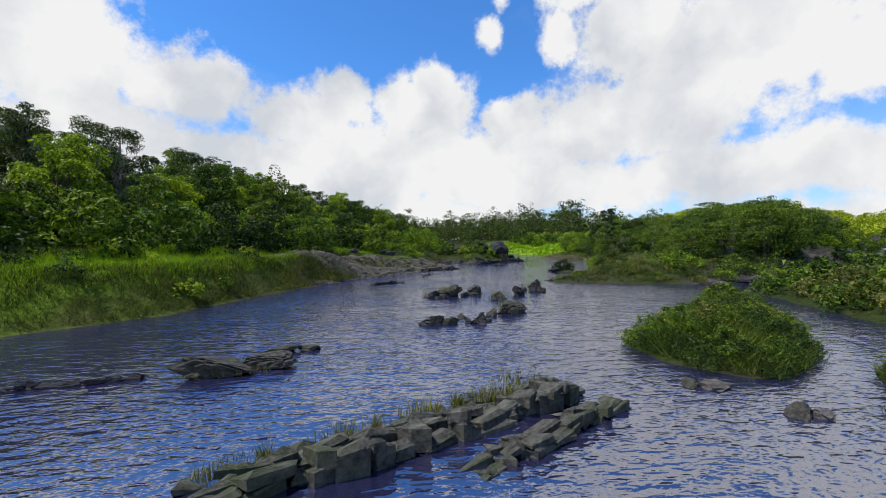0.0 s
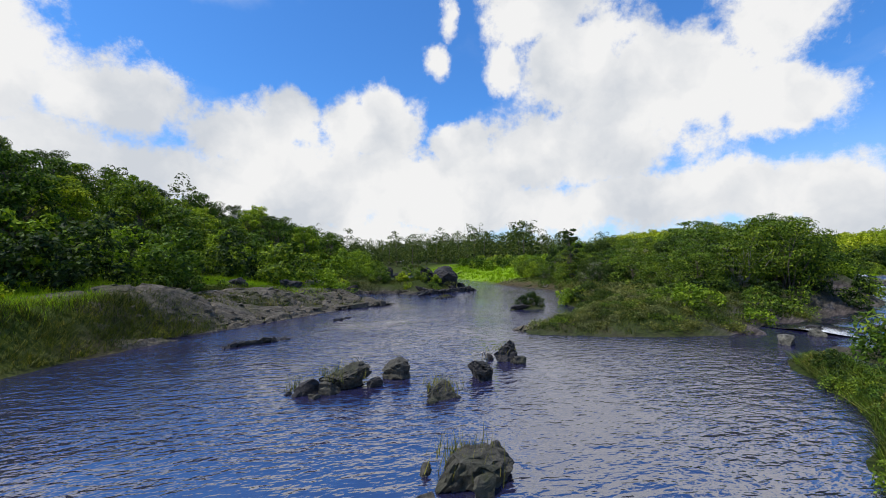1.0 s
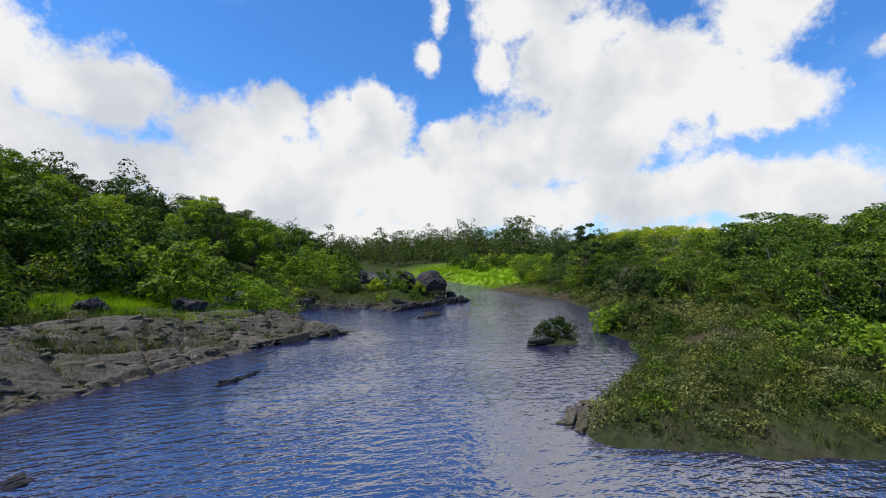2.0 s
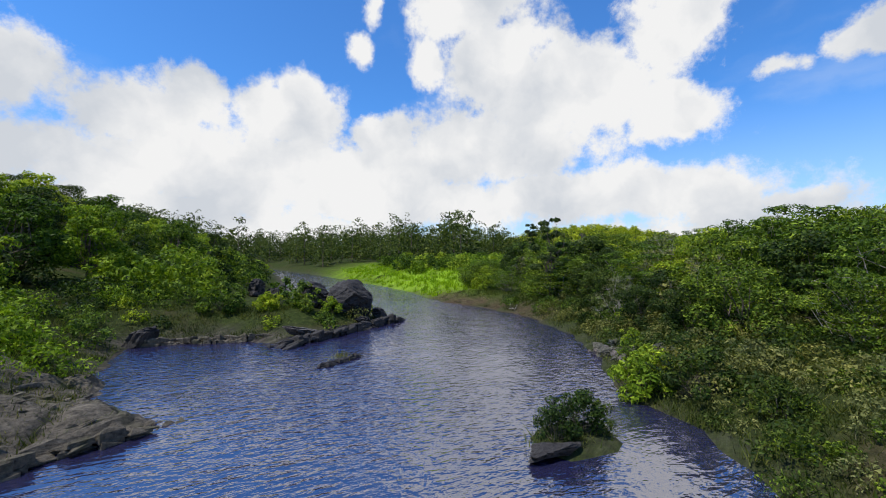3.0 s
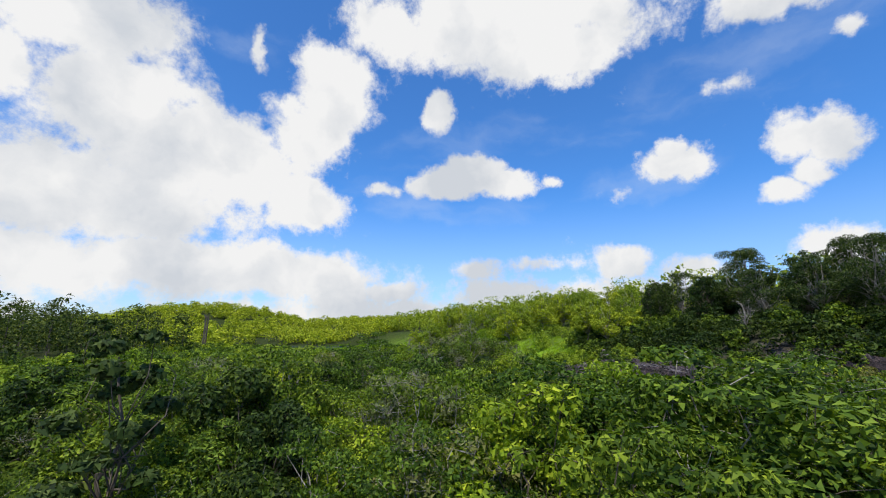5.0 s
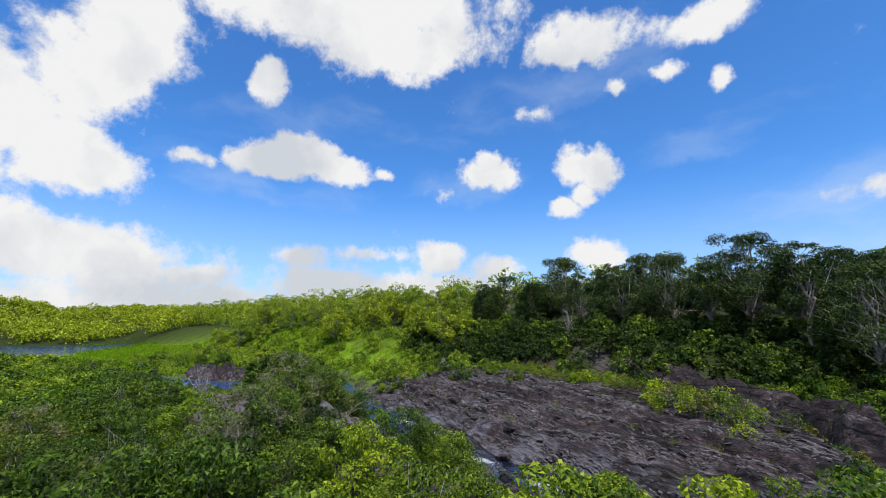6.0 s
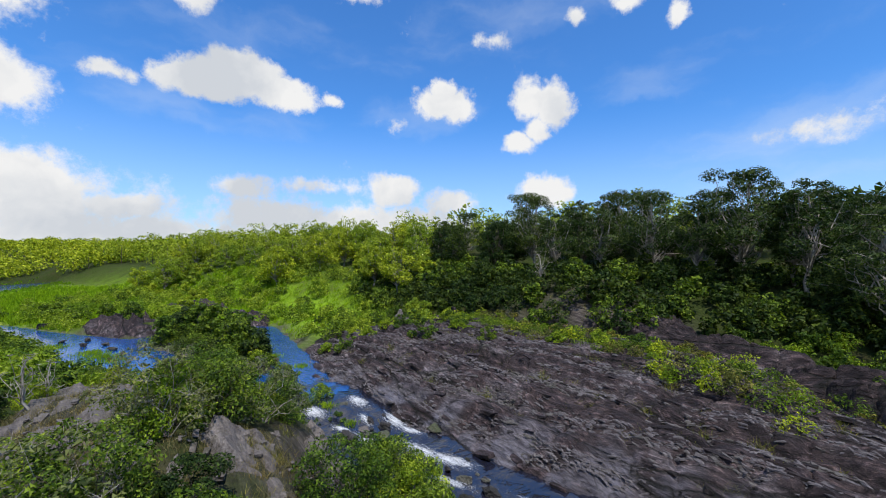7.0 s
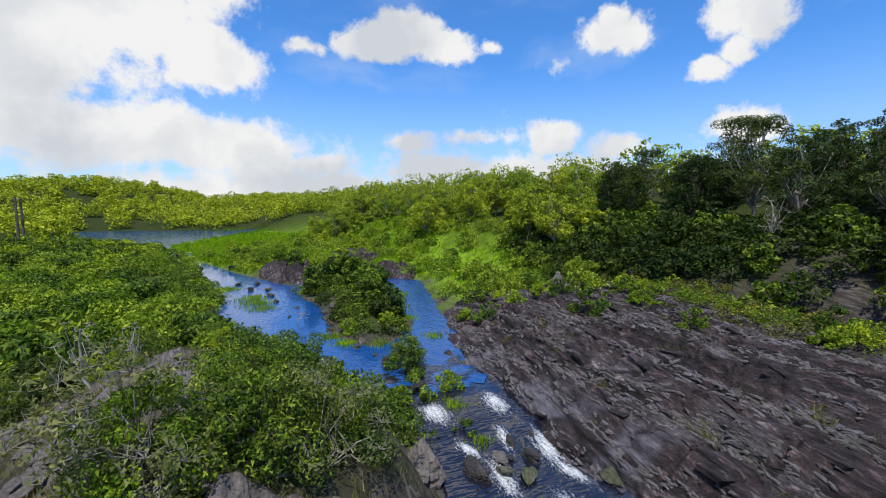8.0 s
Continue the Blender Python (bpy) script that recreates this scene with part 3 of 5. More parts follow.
def rock_mask(x, y, low, up, mid):
    m = smooth(37, 43, x) * smooth(90, 78, x) * smooth(20, 28, y) * smooth(60, 54, y)
    m = np.maximum(m, smooth(3.5, 0.5, mid))
    m = np.maximum(m, smooth(4.5, 1.0, low) * bell(x, y, -4, 38, 7, 9) * 0.7)
    m = np.maximum(m, smooth(1.4, 0.3, low) * 0.85 * smooth(22, 30, y) * np.where(left_side(x, y), 1.0, 0.3))
    m = np.maximum(m, smooth(3.0, 0.5, up) * smooth(55, 62, x) * smooth(110, 90, x) * 0.8)
    m = np.maximum(m, 0.75 * ridge(x, y, 1.7))
    return np.clip(m * (0.85 + 0.35 * waves(x, y, 4, 31)), 0, 1)


def bare_mask(x, y, low):
    """Brown soil and litter along the cut banks."""
    m = smooth(3.0, 1.0, low) * smooth(53, 60, y) * smooth(76, 70, y) * ~left_side(x, y) + bell(x, y, 15.6, 34.6, 1.6, 1.0, 0.8)
    m = m + 0.45 * smooth(1.6, 0.5, low) * left_side(x, y) * smooth(34, 26, y)
    return np.clip(m * (0.8 + 0.5 * waves(x, y, 3, 87)), 0, 1)


def slab_mask(x, y, low, up, mid):
    m = smooth(38, 43, x) * smooth(90, 80, x) * smooth(22, 26, y) * smooth(57 + 6 * smooth(64, 70, x), 51 + 6 * smooth(64, 70, x), y) * smooth(6, 2, slope(x, y))
    m = m * smooth(-0.8, 0.2, mid)
    return np.clip(m * (0.75 + 0.5 * smooth(-0.9, -0.2, waves(x, y, 8, 73))), 0, 1)


def ledge_mask(x, y, low, up, mid):
    return smooth(6.5, 3.0, low + 0.8 * waves(x, y, 4, 74)) * smooth(-0.7, 0.1, low) * smooth(25, 32, y) * smooth(52, 46, y) * left_side(x, y)


def build_ground():
    xs, ys = spread(-34, 106, 0.9, 240, 2.2, 2400, 36), spread(-8, 112, 0.9, 256, 2.2, 2400, 36)
    x, y = np.meshgrid(xs, ys)
    h, low, up, mid = survey(x, y)
    rock = rock_mask(x, y, low, up, mid)
    h = h - 0.8 * smooth(0.3, 0.75, slab_mask(x, y, low, up, mid)) - 0.5 * smooth(0.3, 0.75, ledge_mask(x, y, low, up, mid))
    h = h + np.where((low > 0) & (up > 0) & (mid > 0), 0.10 * waves(x, y, 2.1, 8) * (0.4 + rock), 0)
    me = mesh_from("ground", np.stack([x, y, h], -1).reshape(-1, 3), grid_faces(len(xs), len(ys)),
                   {"rock": rock, "lush": lush_mask(x, y, low, up), "bare": bare_mask(x, y, low)}, True)
    return tagged(part("ground", me, GROUND), "grassy and stony riverbank ground", "ground", kind="structure")


def build_water():
    xs, ys = np.arange(-75, 62, 3.0), np.arange(-62, 262, 3.0)
    x, y = np.meshgrid(xs, ys)
    me = mesh_from("river_water", np.stack([x, y, np.zeros_like(x)], -1).reshape(-1, 3), grid_faces(len(xs), len(ys)), None, True)
    tagged(part("river_water", me, RIVER), "rippled dark blue river water", "water", kind="structure")
    xs, ys = np.arange(58, 234, 0.7), np.arange(51, 252, 0.7)
    x, y = np.meshgrid(xs, ys)
    f = grid_faces(len(xs), len(ys))
    keep = (sdf(UPPER, x, y).ravel() < np.where((x + y).ravel() < 120, -0.1, 1.4))[f].all(1)
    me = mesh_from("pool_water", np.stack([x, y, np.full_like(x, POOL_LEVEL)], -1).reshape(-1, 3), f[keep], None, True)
    tagged(part("pool_water", me, POOL), "still water of the upper pool, reflected sky blue in its colour", "water", kind="structure")
    # the rapids: a ribbon that steps down between the pool and the river
    n, wide = 520, 37
    along = np.linspace(0, len(STREAM) - 1, n)
    line = np.stack([np.interp(along, range(len(STREAM)), STREAM[:, k]) for k in range(3)], -1)
    for _ in range(30):
        line[1:-1] = (line[:-2] + 2 * line[1:-1] + line[2:]) / 4
    way = np.gradient(line[:, :2], axis=0)
    way /= np.linalg.norm(way, axis=1)[:, None]
    side = np.stack([-way[:, 1], way[:, 0]], -1)
    off = np.linspace(-4.2, 4.2, wide)
    x = line[:, :1] + side[:, :1] * off
    y = line[:, 1:2] + side[:, 1:] * off
    run = np.cumsum(np.r_[0, np.linalg.norm(np.diff(line[:, :2], axis=0), axis=1)])[:, None] + 0 * off
    cross = off + 0 * run
    foam = 0 * x
    for fx, fy, reach, broad in ((63.3, 54.3, 1.0, 0.5), (60.7, 51.7, 1.3, 0.45), (58.3, 53.3, 1.1, 0.35), (61.3, 56.9, 0.9, 0.55), (61.5, 59.4, 0.6, 0.3), (60.8, 53.6, 0.9, 0.25),
                                (59.6, 50.8, 1.0, 0.3), (57.0, 50.2, 1.5, 0.55), (56.0, 48.8, 1.4, 0.5), (59.4, 54.9, 0.7, 0.25), (54.0, 49.2, 1.2, 0.3), (51.2, 45.0, 1.5, 0.4), (30, 29, 2, 1.0), (21, 27.0, 2.2, 0.8)):
        foam = np.maximum(foam, 0.215 * bell(x, y, fx, fy, reach * 0.8, broad * 0.9, 0.72 + 0.3 * math.sin(7 * fx)))
    rough = np.random.RandomState(6)
    z = line[:, 2:] + 0.03 * waves(run * 0.6, cross, 1.7, 3) + rough.normal(size=x.shape) * 0.008 + 0.3 * np.clip(foam, 0, 1) * (1 + 0.3 * rough.normal(size=x.shape))
    me = mesh_from("rapids_water", np.stack([x, y, z], -1).reshape(-1, 3), grid_faces(wide, n), {"foam": np.clip(foam, 0, 1)}, True)
    tagged(part("rapids_water", me, RAPID), "dark stream with white foaming rapids", "water", kind="structure")


build_ground()
build_water()


# ---- plants ----
def leaves(rng, puffs, count, size, lean=0.3, fill=0.5):
    """Many small leaves set over the shells of a crown's clumps."""
    c = np.array([p[:3] for p in puffs], float)
    r = np.array([p[3:6] for p in puffs], float)
    weight = (r.prod(1)) ** (2 / 3)
    which = rng.choice(len(puffs), count, p=weight / weight.sum())
    d = rng.normal(size=(count, 3))
    d[:, 2] += lean
    d /= np.linalg.norm(d, axis=1)[:, None]
    far = rng.uniform(fill, 1.08, count) ** 0.6
    p = c[which] + r[which] * d * far[:, None]
    n = d + rng.normal(size=(count, 3)) * 0.5 + (0, 0, 0.35)
    n /= np.linalg.norm(n, axis=1)[:, None]
    a = np.cross(n, rng.normal(size=(count, 3)))
    a /= np.linalg.norm(a, axis=1)[:, None]
    b = np.cross(n, a)
    s = (size * rng.uniform(0.6, 1.4, count))[:, None]
    v = np.stack([p - a * s + b * s * 0.56, p - a * s * 0.8 - b * s * 0.56 + n * s * 0.1, p + a * s * 1.1 - n * s * 0.2], 1)
    return v.reshape(-1, 3), np.arange(3 * count).reshape(-1, 3)


def tube(points, radii, sides=5):
    points, radii = np.asarray(points, float), np.asarray(radii, float)
    way = np.gradient(points, axis=0)
    way /= np.linalg.norm(way, axis=1)[:, None] + 1e-9
    ref = np.where(np.abs(way[:, 2:]) > 0.9, (1.0, 0, 0), (0, 0, 1.0))
    u = np.cross(way, ref)
    u /= np.linalg.norm(u, axis=1)[:, None]
    v = np.cross(way, u)
    a = np.linspace(0, 2 * math.pi, sides, endpoint=False)
    ring = points[:, None] + radii[:, None, None] * (np.cos(a)[None, :, None] * u[:, None] + np.sin(a)[None, :, None] * v[:, None])
    n = len(points)
    i = np.arange(n * sides).reshape(n, sides)
    f = np.stack([i[:-1], np.roll(i[:-1], -1, 1), np.roll(i[1:], -1, 1), i[1:]], -1).reshape(-1, 4)
    return ring.reshape(-1, 3), f


def join(pieces):
    verts, faces, n = [], [], 0
    for v, f in pieces:
        verts.append(v)
        faces.append(f + n)
        n += len(v)
    return np.concatenate(verts), np.concatenate(faces)


def branch(rng, a, b, r0, r1, steps=5, wobble=0.08, sides=5):
    a, b = np.array(a, float), np.array(b, float)
    t = np.linspace(0, 1, steps)[:, None]
    p = a + (b - a) * t
    p[1:-1] += rng.normal(size=(steps - 2, 3)) * wobble * np.linalg.norm(b - a)
    return tube(p, r0 + (r1 - r0) * t[:, 0], sides)


def clumps(rng, height, width, puffs, clear, flat):
    """The clumps of a crown: centres and radii, smaller and closer towards the top."""
    made, base = [], height * clear
    for k in range(puffs):
        f = (k + 0.5) / puffs
        a = k * 2.4 + rng.uniform(-0.6, 0.6)
        z = base + (height - base) * (0.08 + 0.84 * f) * rng.uniform(0.85, 1.1)
        reach = width * 0.5 * math.sqrt(max(0.05, 1 - (f * 1.02 - 0.25) ** 2 / 0.62)) * rng.uniform(0.3, 0.9)
        r = width * rng.uniform(0.09, 0.19) * (1.15 - 0.4 * f)
        made.append((math.cos(a) * reach, math.sin(a) * reach, min(z, height - r * flat), r, r * rng.uniform(0.8, 1.15), r * flat * rng.uniform(0.8, 1.2)))
    return made


def plant(name, label, category, seed, height, width, puffs, count, size, leaf, bark, trunk=0.12, clear=0.3, stems=1, twigs=0, flat=0.75, group=""):
    """A tree or shrub: trunk or stems with limbs that reach into the crown's clumps of leaves."""
    rng = np.random.RandomState(seed)
    root = tagged(new(name), label, category, group)
    made, wood, base = clumps(rng, height, width, puffs, clear, flat), [], height * clear
    if stems == 1:
        tip = (rng.uniform(-0.1, 0.1) * width, rng.uniform(-0.1, 0.1) * width, height * 0.8)
        wood.append(branch(rng, (0, 0, -0.3), tip, trunk, trunk * 0.3, 7, 0.03))
    for p in made:
        z0 = base * rng.uniform(0.7, 1.2) if stems == 1 else -0.2
        foot = (p[0] * 0.08, p[1] * 0.08, z0) if stems == 1 else (p[0] * 0.12, p[1] * 0.12, z0)
        wood.append(branch(rng, foot, (p[0], p[1], p[2] + p[5] * 0.3), trunk * (0.34 if stems == 1 else 0.6), trunk * 0.10, 5, 0.09, 4))
        for _ in range(twigs):
            d = rng.normal(size=3)
            d[2] = abs(d[2]) + 0.3
            d *= np.array(p[3:6]) * 1.2 / np.linalg.norm(d)
            wood.append(branch(rng, p[:3], (p[0] + d[0], p[1] + d[1], p[2] + d[2]), trunk * 0.16, trunk * 0.05, 3, 0.08, 4))
    part("trunk", mesh_from(name + "_trunk", *join(wood), None, True), bark, root)
    part("crown", mesh_from(name + "_crown", *leaves(rng, made, count, size)), leaf, root)
    return root


SHRUB = "shrubs on the river banks"
WOOD = "trees of the woods"
GUMS = "gum trees on the hill"
MAKE = {
    "shrub_a": lambda: plant("shrub", "dense green broad-leaved shrub on the riverbank", "shrub", 11, 3.5, 4.4, 26, 7200, 0.064, LEAF["shrub"], BARK, 0.06, 0.0, 3, 1, group=SHRUB),
    "shrub_b": lambda: plant("shrub", "dense green broad-leaved shrub on the riverbank", "shrub", 12, 2.9, 4.6, 28, 7600, 0.066, LEAF["shrub"], BARK, 0.06, 0.0, 3, 2, group=SHRUB),
    "fresh_a": lambda: plant("shrub", "bright yellow-green leafy shrub", "shrub", 13, 3.1, 3.8, 24, 7000, 0.06, LEAF["fresh"], BARK, 0.05, 0.0, 3, 2, group=SHRUB),
    "dark_a": lambda: plant("shrub", "dark green dense bush", "shrub", 14, 3.3, 4.2, 24, 7000, 0.07, LEAF["dark"], BARK, 0.06, 0.0, 3, 1, group=SHRUB),
    "grey_a": lambda: plant("shrub", "grey twiggy bush with sparse pale leaves", "shrub", 15, 3.2, 4.2, 20, 2400, 0.06, LEAF["grey"], PALE, 0.05, 0.05, 3, 10, group=SHRUB),
    "spray_a": lambda: plant("shrub", "spreading shrub with flat layered leaf sprays", "shrub", 16, 3.8, 5.4, 34, 7600, 0.058, LEAF["shrub"], PALE, 0.06, 0.15, 3, 1, 0.26, group=SHRUB),
    "bush_a": lambda: plant("shrub", "green bush at a distance on the bank", "shrub", 17, 3.2, 4.2, 16, 1500, 0.17, LEAF["shrub"], BARK, 0.06, 0.0, 3, group=SHRUB),
    "bush_b": lambda: plant("shrub", "dark green bush on the wooded slope", "shrub", 18, 3.4, 4.2, 15, 1500, 0.17, LEAF["dark"], BARK, 0.06, 0.0, 3, group=SHRUB),
    "bush_c": lambda: plant("shrub", "bush on the bank, sunlight put into its yellow-green", "shrub", 19, 3.0, 3.8, 14, 1400, 0.16, LEAF["sunny"], BARK, 0.06, 0.0, 3, group=SHRUB),
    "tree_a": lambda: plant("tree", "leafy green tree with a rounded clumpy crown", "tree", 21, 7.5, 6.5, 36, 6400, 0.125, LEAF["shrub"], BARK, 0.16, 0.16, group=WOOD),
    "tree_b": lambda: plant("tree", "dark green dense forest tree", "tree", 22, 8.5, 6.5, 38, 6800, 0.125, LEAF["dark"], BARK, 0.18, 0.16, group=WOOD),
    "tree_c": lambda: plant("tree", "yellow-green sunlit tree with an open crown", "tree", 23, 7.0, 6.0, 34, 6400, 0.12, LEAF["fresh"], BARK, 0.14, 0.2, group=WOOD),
    "tree_d": lambda: plant("tree", "tree with full sun put into its bright yellow-green", "tree", 31, 7.0, 6.2, 32, 5200, 0.13, LEAF["sunny"], PALE, 0.14, 0.2, group=WOOD),
    "gum_a": lambda: plant("gum_tree", "tall gum tree with a pale forked trunk and airy crown", "tree", 24, 12.0, 9.0, 36, 9600, 0.115, LEAF["gum"], PALE, 0.24, 0.2, 1, 1, 0.6, group=GUMS),
    "gum_b": lambda: plant("gum_tree", "tall gum tree with a pale forked trunk and airy crown", "tree", 25, 11.0, 7.5, 30, 7800, 0.115, LEAF["gum"], PALE, 0.22, 0.26, 1, 2, 0.6, group=GUMS),
    "slim_a": lambda: plant("slender_tree", "slender wispy tree standing above the shrubs", "tree", 26, 7.2, 2.8, 16, 2000, 0.12, LEAF["gum"], BARK, 0.08, 0.3, 1, 3, 0.5, group="slender trees"),
    "bare_a": lambda: plant("bare_tree", "small dead tree with bare white branches", "tree", 27, 5.0, 3.0, 12, 60, 0.08, LEAF["grey"], PALE, 0.13, 0.25, 1, 4, 0.6, group="dead white trees"),
    "small_a": lambda: plant("shrub", "low leafy green bush at the water's edge", "shrub", 28, 1.3, 1.8, 14, 1500, 0.06, LEAF["shrub"], BARK, 0.03, 0.0, 3, 1, group=SHRUB),
    "small_c": lambda: plant("shrub", "low dark green bush at the water's edge", "shrub", 30, 1.1, 1.8, 14, 1700, 0.045, LEAF["dark"], BARK, 0.03, 0.0, 3, 1, group=SHRUB),
    "small_b": lambda: plant("shrub", "low bright green bush at the water's edge", "shrub", 29, 1.0, 1.6, 13, 1400, 0.055, LEAF["fresh"], BARK, 0.03, 0.0, 3, 1, group=SHRUB),
}
KINDS = {}


def plant_at(kind, x, y, scale=1.0, spin=0.0, tall=1.0, sink=0.12, z=None):
    m = pose(x, y, (ground_at(x, y) if z is None else z) - sink, 0, 0, spin) @ Matrix.Diagonal((scale, scale, scale * tall, 1))
    if kind in KINDS:
        return copy_thing(KINDS[kind], m @ Matrix.Diagonal((*[1 / v for v in KINDS[kind].scale], 1)))
    ob = KINDS[kind] = MAKE[kind]()
    ob.matrix_basis = m
    return ob


def shaken(box, step, seed):
    rng = np.random.RandomState(seed)
    xs, ys = np.meshgrid(np.arange(box[0], box[2], step), np.arange(box[1], box[3], step))
    xs = xs + rng.uniform(-0.45, 0.45, xs.shape) * step
    ys = ys + rng.uniform(-0.45, 0.45, ys.shape) * step
    return rng, xs, ys


def scatter(kinds, box, step, seed, test, scales=(0.8, 1.2), tall=(0.9, 1.1), grown=lambda x, y: 1.0):
    """Plants on a shaken grid over box (x0, y0, x1, y1) wherever test allows."""
    rng, xs, ys = shaken(box, step, seed)
    h, low, up, mid = survey(xs, ys)
    fine = test(xs, ys, h, low, up, mid)
    for x, y, z in zip(xs[fine], ys[fine], h[fine]):
        plant_at(kinds[rng.randint(len(kinds))], x, y, rng.uniform(*scales) * float(grown(x, y)), rng.uniform(0, 360), rng.uniform(*tall), z=z)


def far_wood(name, label, leaf, box, step, seed, test, height, width, count, size):
    """Distant trees that nobody could count, joined into one thing."""
    rng, xs, ys = shaken(box, step, seed)
    h, low, up, mid = survey(xs, ys)
    fine = test(xs, ys, h, low, up, mid)
    pieces, stems = [], []
    for x, y, z in zip(xs[fine], ys[fine], h[fine]):
        tall, wide = height * rng.uniform(0.75, 1.2), width * rng.uniform(0.8, 1.25)
        v, f = leaves(rng, clumps(rng, tall, wide, 26, 0.02, 0.85), count, size * rng.uniform(0.85, 1.15), 0.5, 0.7)
        pieces.append((v + (x, y, z), f))
        v, f = branch(rng, (x, y, z - 0.3), (x, y, z + tall * 0.7), 0.16, 0.07, 3, 0.02, 4)
        stems.append((v, f))
    root = tagged(new(name), label, "woodland", kind="stuff")
    part("crown", mesh_from(name + "_crown", *join(pieces)), leaf, root)
    part("trunk", mesh_from(name + "_trunk", *join(stems), None, True), BARK, root)


def undergrowth(name, label, leafs, box, step, seed, test, height=3.2, width=4.2, count=1100, size=0.17):
    """Bushes past counting: one joined part for each tone of green."""
    rng, xs, ys = shaken(box, step, seed)
    h, low, up, mid = survey(xs, ys)
    fine = test(xs, ys, h, low, up, mid)
    sorts = [[] for _ in leafs]
    for x, y, z in zip(xs[fine], ys[fine], h[fine]):
        v, f = leaves(rng, clumps(rng, height * rng.uniform(0.7, 1.25), width * rng.uniform(0.8, 1.25), 20, 0.0, 0.75), count, size * rng.uniform(0.85, 1.15))
        sorts[rng.randint(len(leafs))].append((v + (x, y, z - 0.1), f))
    root = tagged(new(name), label, "shrub", kind="stuff")
    for sort, leaf in zip(sorts, leafs):
        if sort:
            part("bush_foliage", mesh_from(name, *join(sort)), LEAF[leaf], root)


# left bank: bushes at the foot, trees up the slope
undergrowth("wood_edge_bushes", "dense green and yellow-green bushes at the foot of the wood", ["shrub", "fresh", "shrub", "fresh", "dark"], (-34, 4, 6, 96), 3.5, 41,
            lambda x, y, h, low, up, mid: left_side(x, y) & (low > 5.5 - 2.5 * smooth(60, 80, y) + 2.0 * smooth(44, 54, y) * smooth(80, 68, y)) & (low < 14), 3.4, 4.2, 1600, 0.12)
scatter(["tree_a", "tree_c", "tree_a", "tree_c", "tree_b"], (-56, 4, 4, 150), 6.0, 42, lambda x, y, h, low, up, mid: left_side(x, y) & (low > 11) & (low < 29), (0.7, 0.95), (0.85, 1.05))
scatter(["gum_b", "gum_a", "tree_b", "gum_b"], (-60, 8, -8, 150), 7.6, 39, lambda x, y, h, low, up, mid: left_side(x, y) & (low > 25) & (low < 38), (0.52, 0.70), (0.9, 1.1))
# right bank thicket under the camera's path
def thicket(x, y, h, low, up, mid):
    return (~left_side(x, y) & (low > 2.6 + 2.4 * smooth(46, 38, y) + 1.6 * smooth(54, 60, y)) & (up > 3.0) & (mid > 3.0) & (ridge(x, y, 2.15) < 0.45) & (np.hypot(x - 48.4, y - 56.8) > 2.3) & (np.hypot(x - 53.0, y - 54.0) > 1.9) & (bell(x, y, 21, 84, 3.5, 8) < 0.4)
            & ((rock_mask(x, y, low, up, mid) < 0.5) | (x < 42)) & ((y > 49) | (x < 38)) & (x > 20.4 + 4.0 * smooth(37, 31, y)))
def grown_thicket(x, y):
    return (0.5 + 0.5 * smooth(60, 50, x)) * (0.8 + 0.2 * smooth(19, 23, x)) * (1 + 0.42 * smooth(24, 29, x) * smooth(40, 34, x) * (1 - 0.5 * smooth(48, 54, y)))
scatter(["shrub_a", "dark_a", "shrub_b", "fresh_a", "grey_a", "spray_a", "shrub_a"], (14, 30, 28, 74), 2.6, 43, thicket, (0.7, 1.1), (0.85, 1.1), grown_thicket)
scatter(["shrub_a", "shrub_b", "fresh_a", "fresh_a", "spray_a", "dark_a", "shrub_a", "grey_a", "fresh_a", "shrub_b"], (28, 30, 66, 74), 2.75, 44, thicket, (0.65, 1.15), (0.8, 1.1), grown_thicket)
undergrowth("spit_bushes", "dense green bushes on the land between river and pool", ["fresh", "shrub", "sunny", "shrub", "fresh"], (16, 74, 86, 116), 3.2, 48, lambda x, y, h, low, up, mid: thicket(x, y, h, low, up, mid) & (x < 66 + 0.5 * (y - 74)), 2.2, 4.2, 800, 0.15)
undergrowth("flats_bushes", "green bushes on the flats by the rapids", ["shrub", "dark", "shrub"], (15, -8, 60, 25), 3.6, 49, lambda x, y, h, low, up, mid: (low > 1.0) & (mid > 1.0) & (slope(x, y) < 2) & ((x < 44) | (y < 17)), 1.8, 3.6, 700, 0.13)
# hill on the east side: cloud shade is put into its dark and gum leaf colours
undergrowth("hill_undergrowth", "bushes on the wooded slope, cloud shade in their dark green", ["dark", "dark", "shrub", "dark"], (48, -2, 112, 60), 2.7, 45,
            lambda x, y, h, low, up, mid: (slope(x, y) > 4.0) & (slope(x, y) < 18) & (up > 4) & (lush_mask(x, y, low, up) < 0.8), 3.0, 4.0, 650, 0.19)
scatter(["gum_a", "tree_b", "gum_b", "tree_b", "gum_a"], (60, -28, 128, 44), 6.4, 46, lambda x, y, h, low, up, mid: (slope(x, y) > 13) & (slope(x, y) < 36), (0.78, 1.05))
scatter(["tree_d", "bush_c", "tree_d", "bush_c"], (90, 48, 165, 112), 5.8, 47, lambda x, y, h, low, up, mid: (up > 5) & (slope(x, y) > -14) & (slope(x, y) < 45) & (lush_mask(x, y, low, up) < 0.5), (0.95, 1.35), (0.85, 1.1))
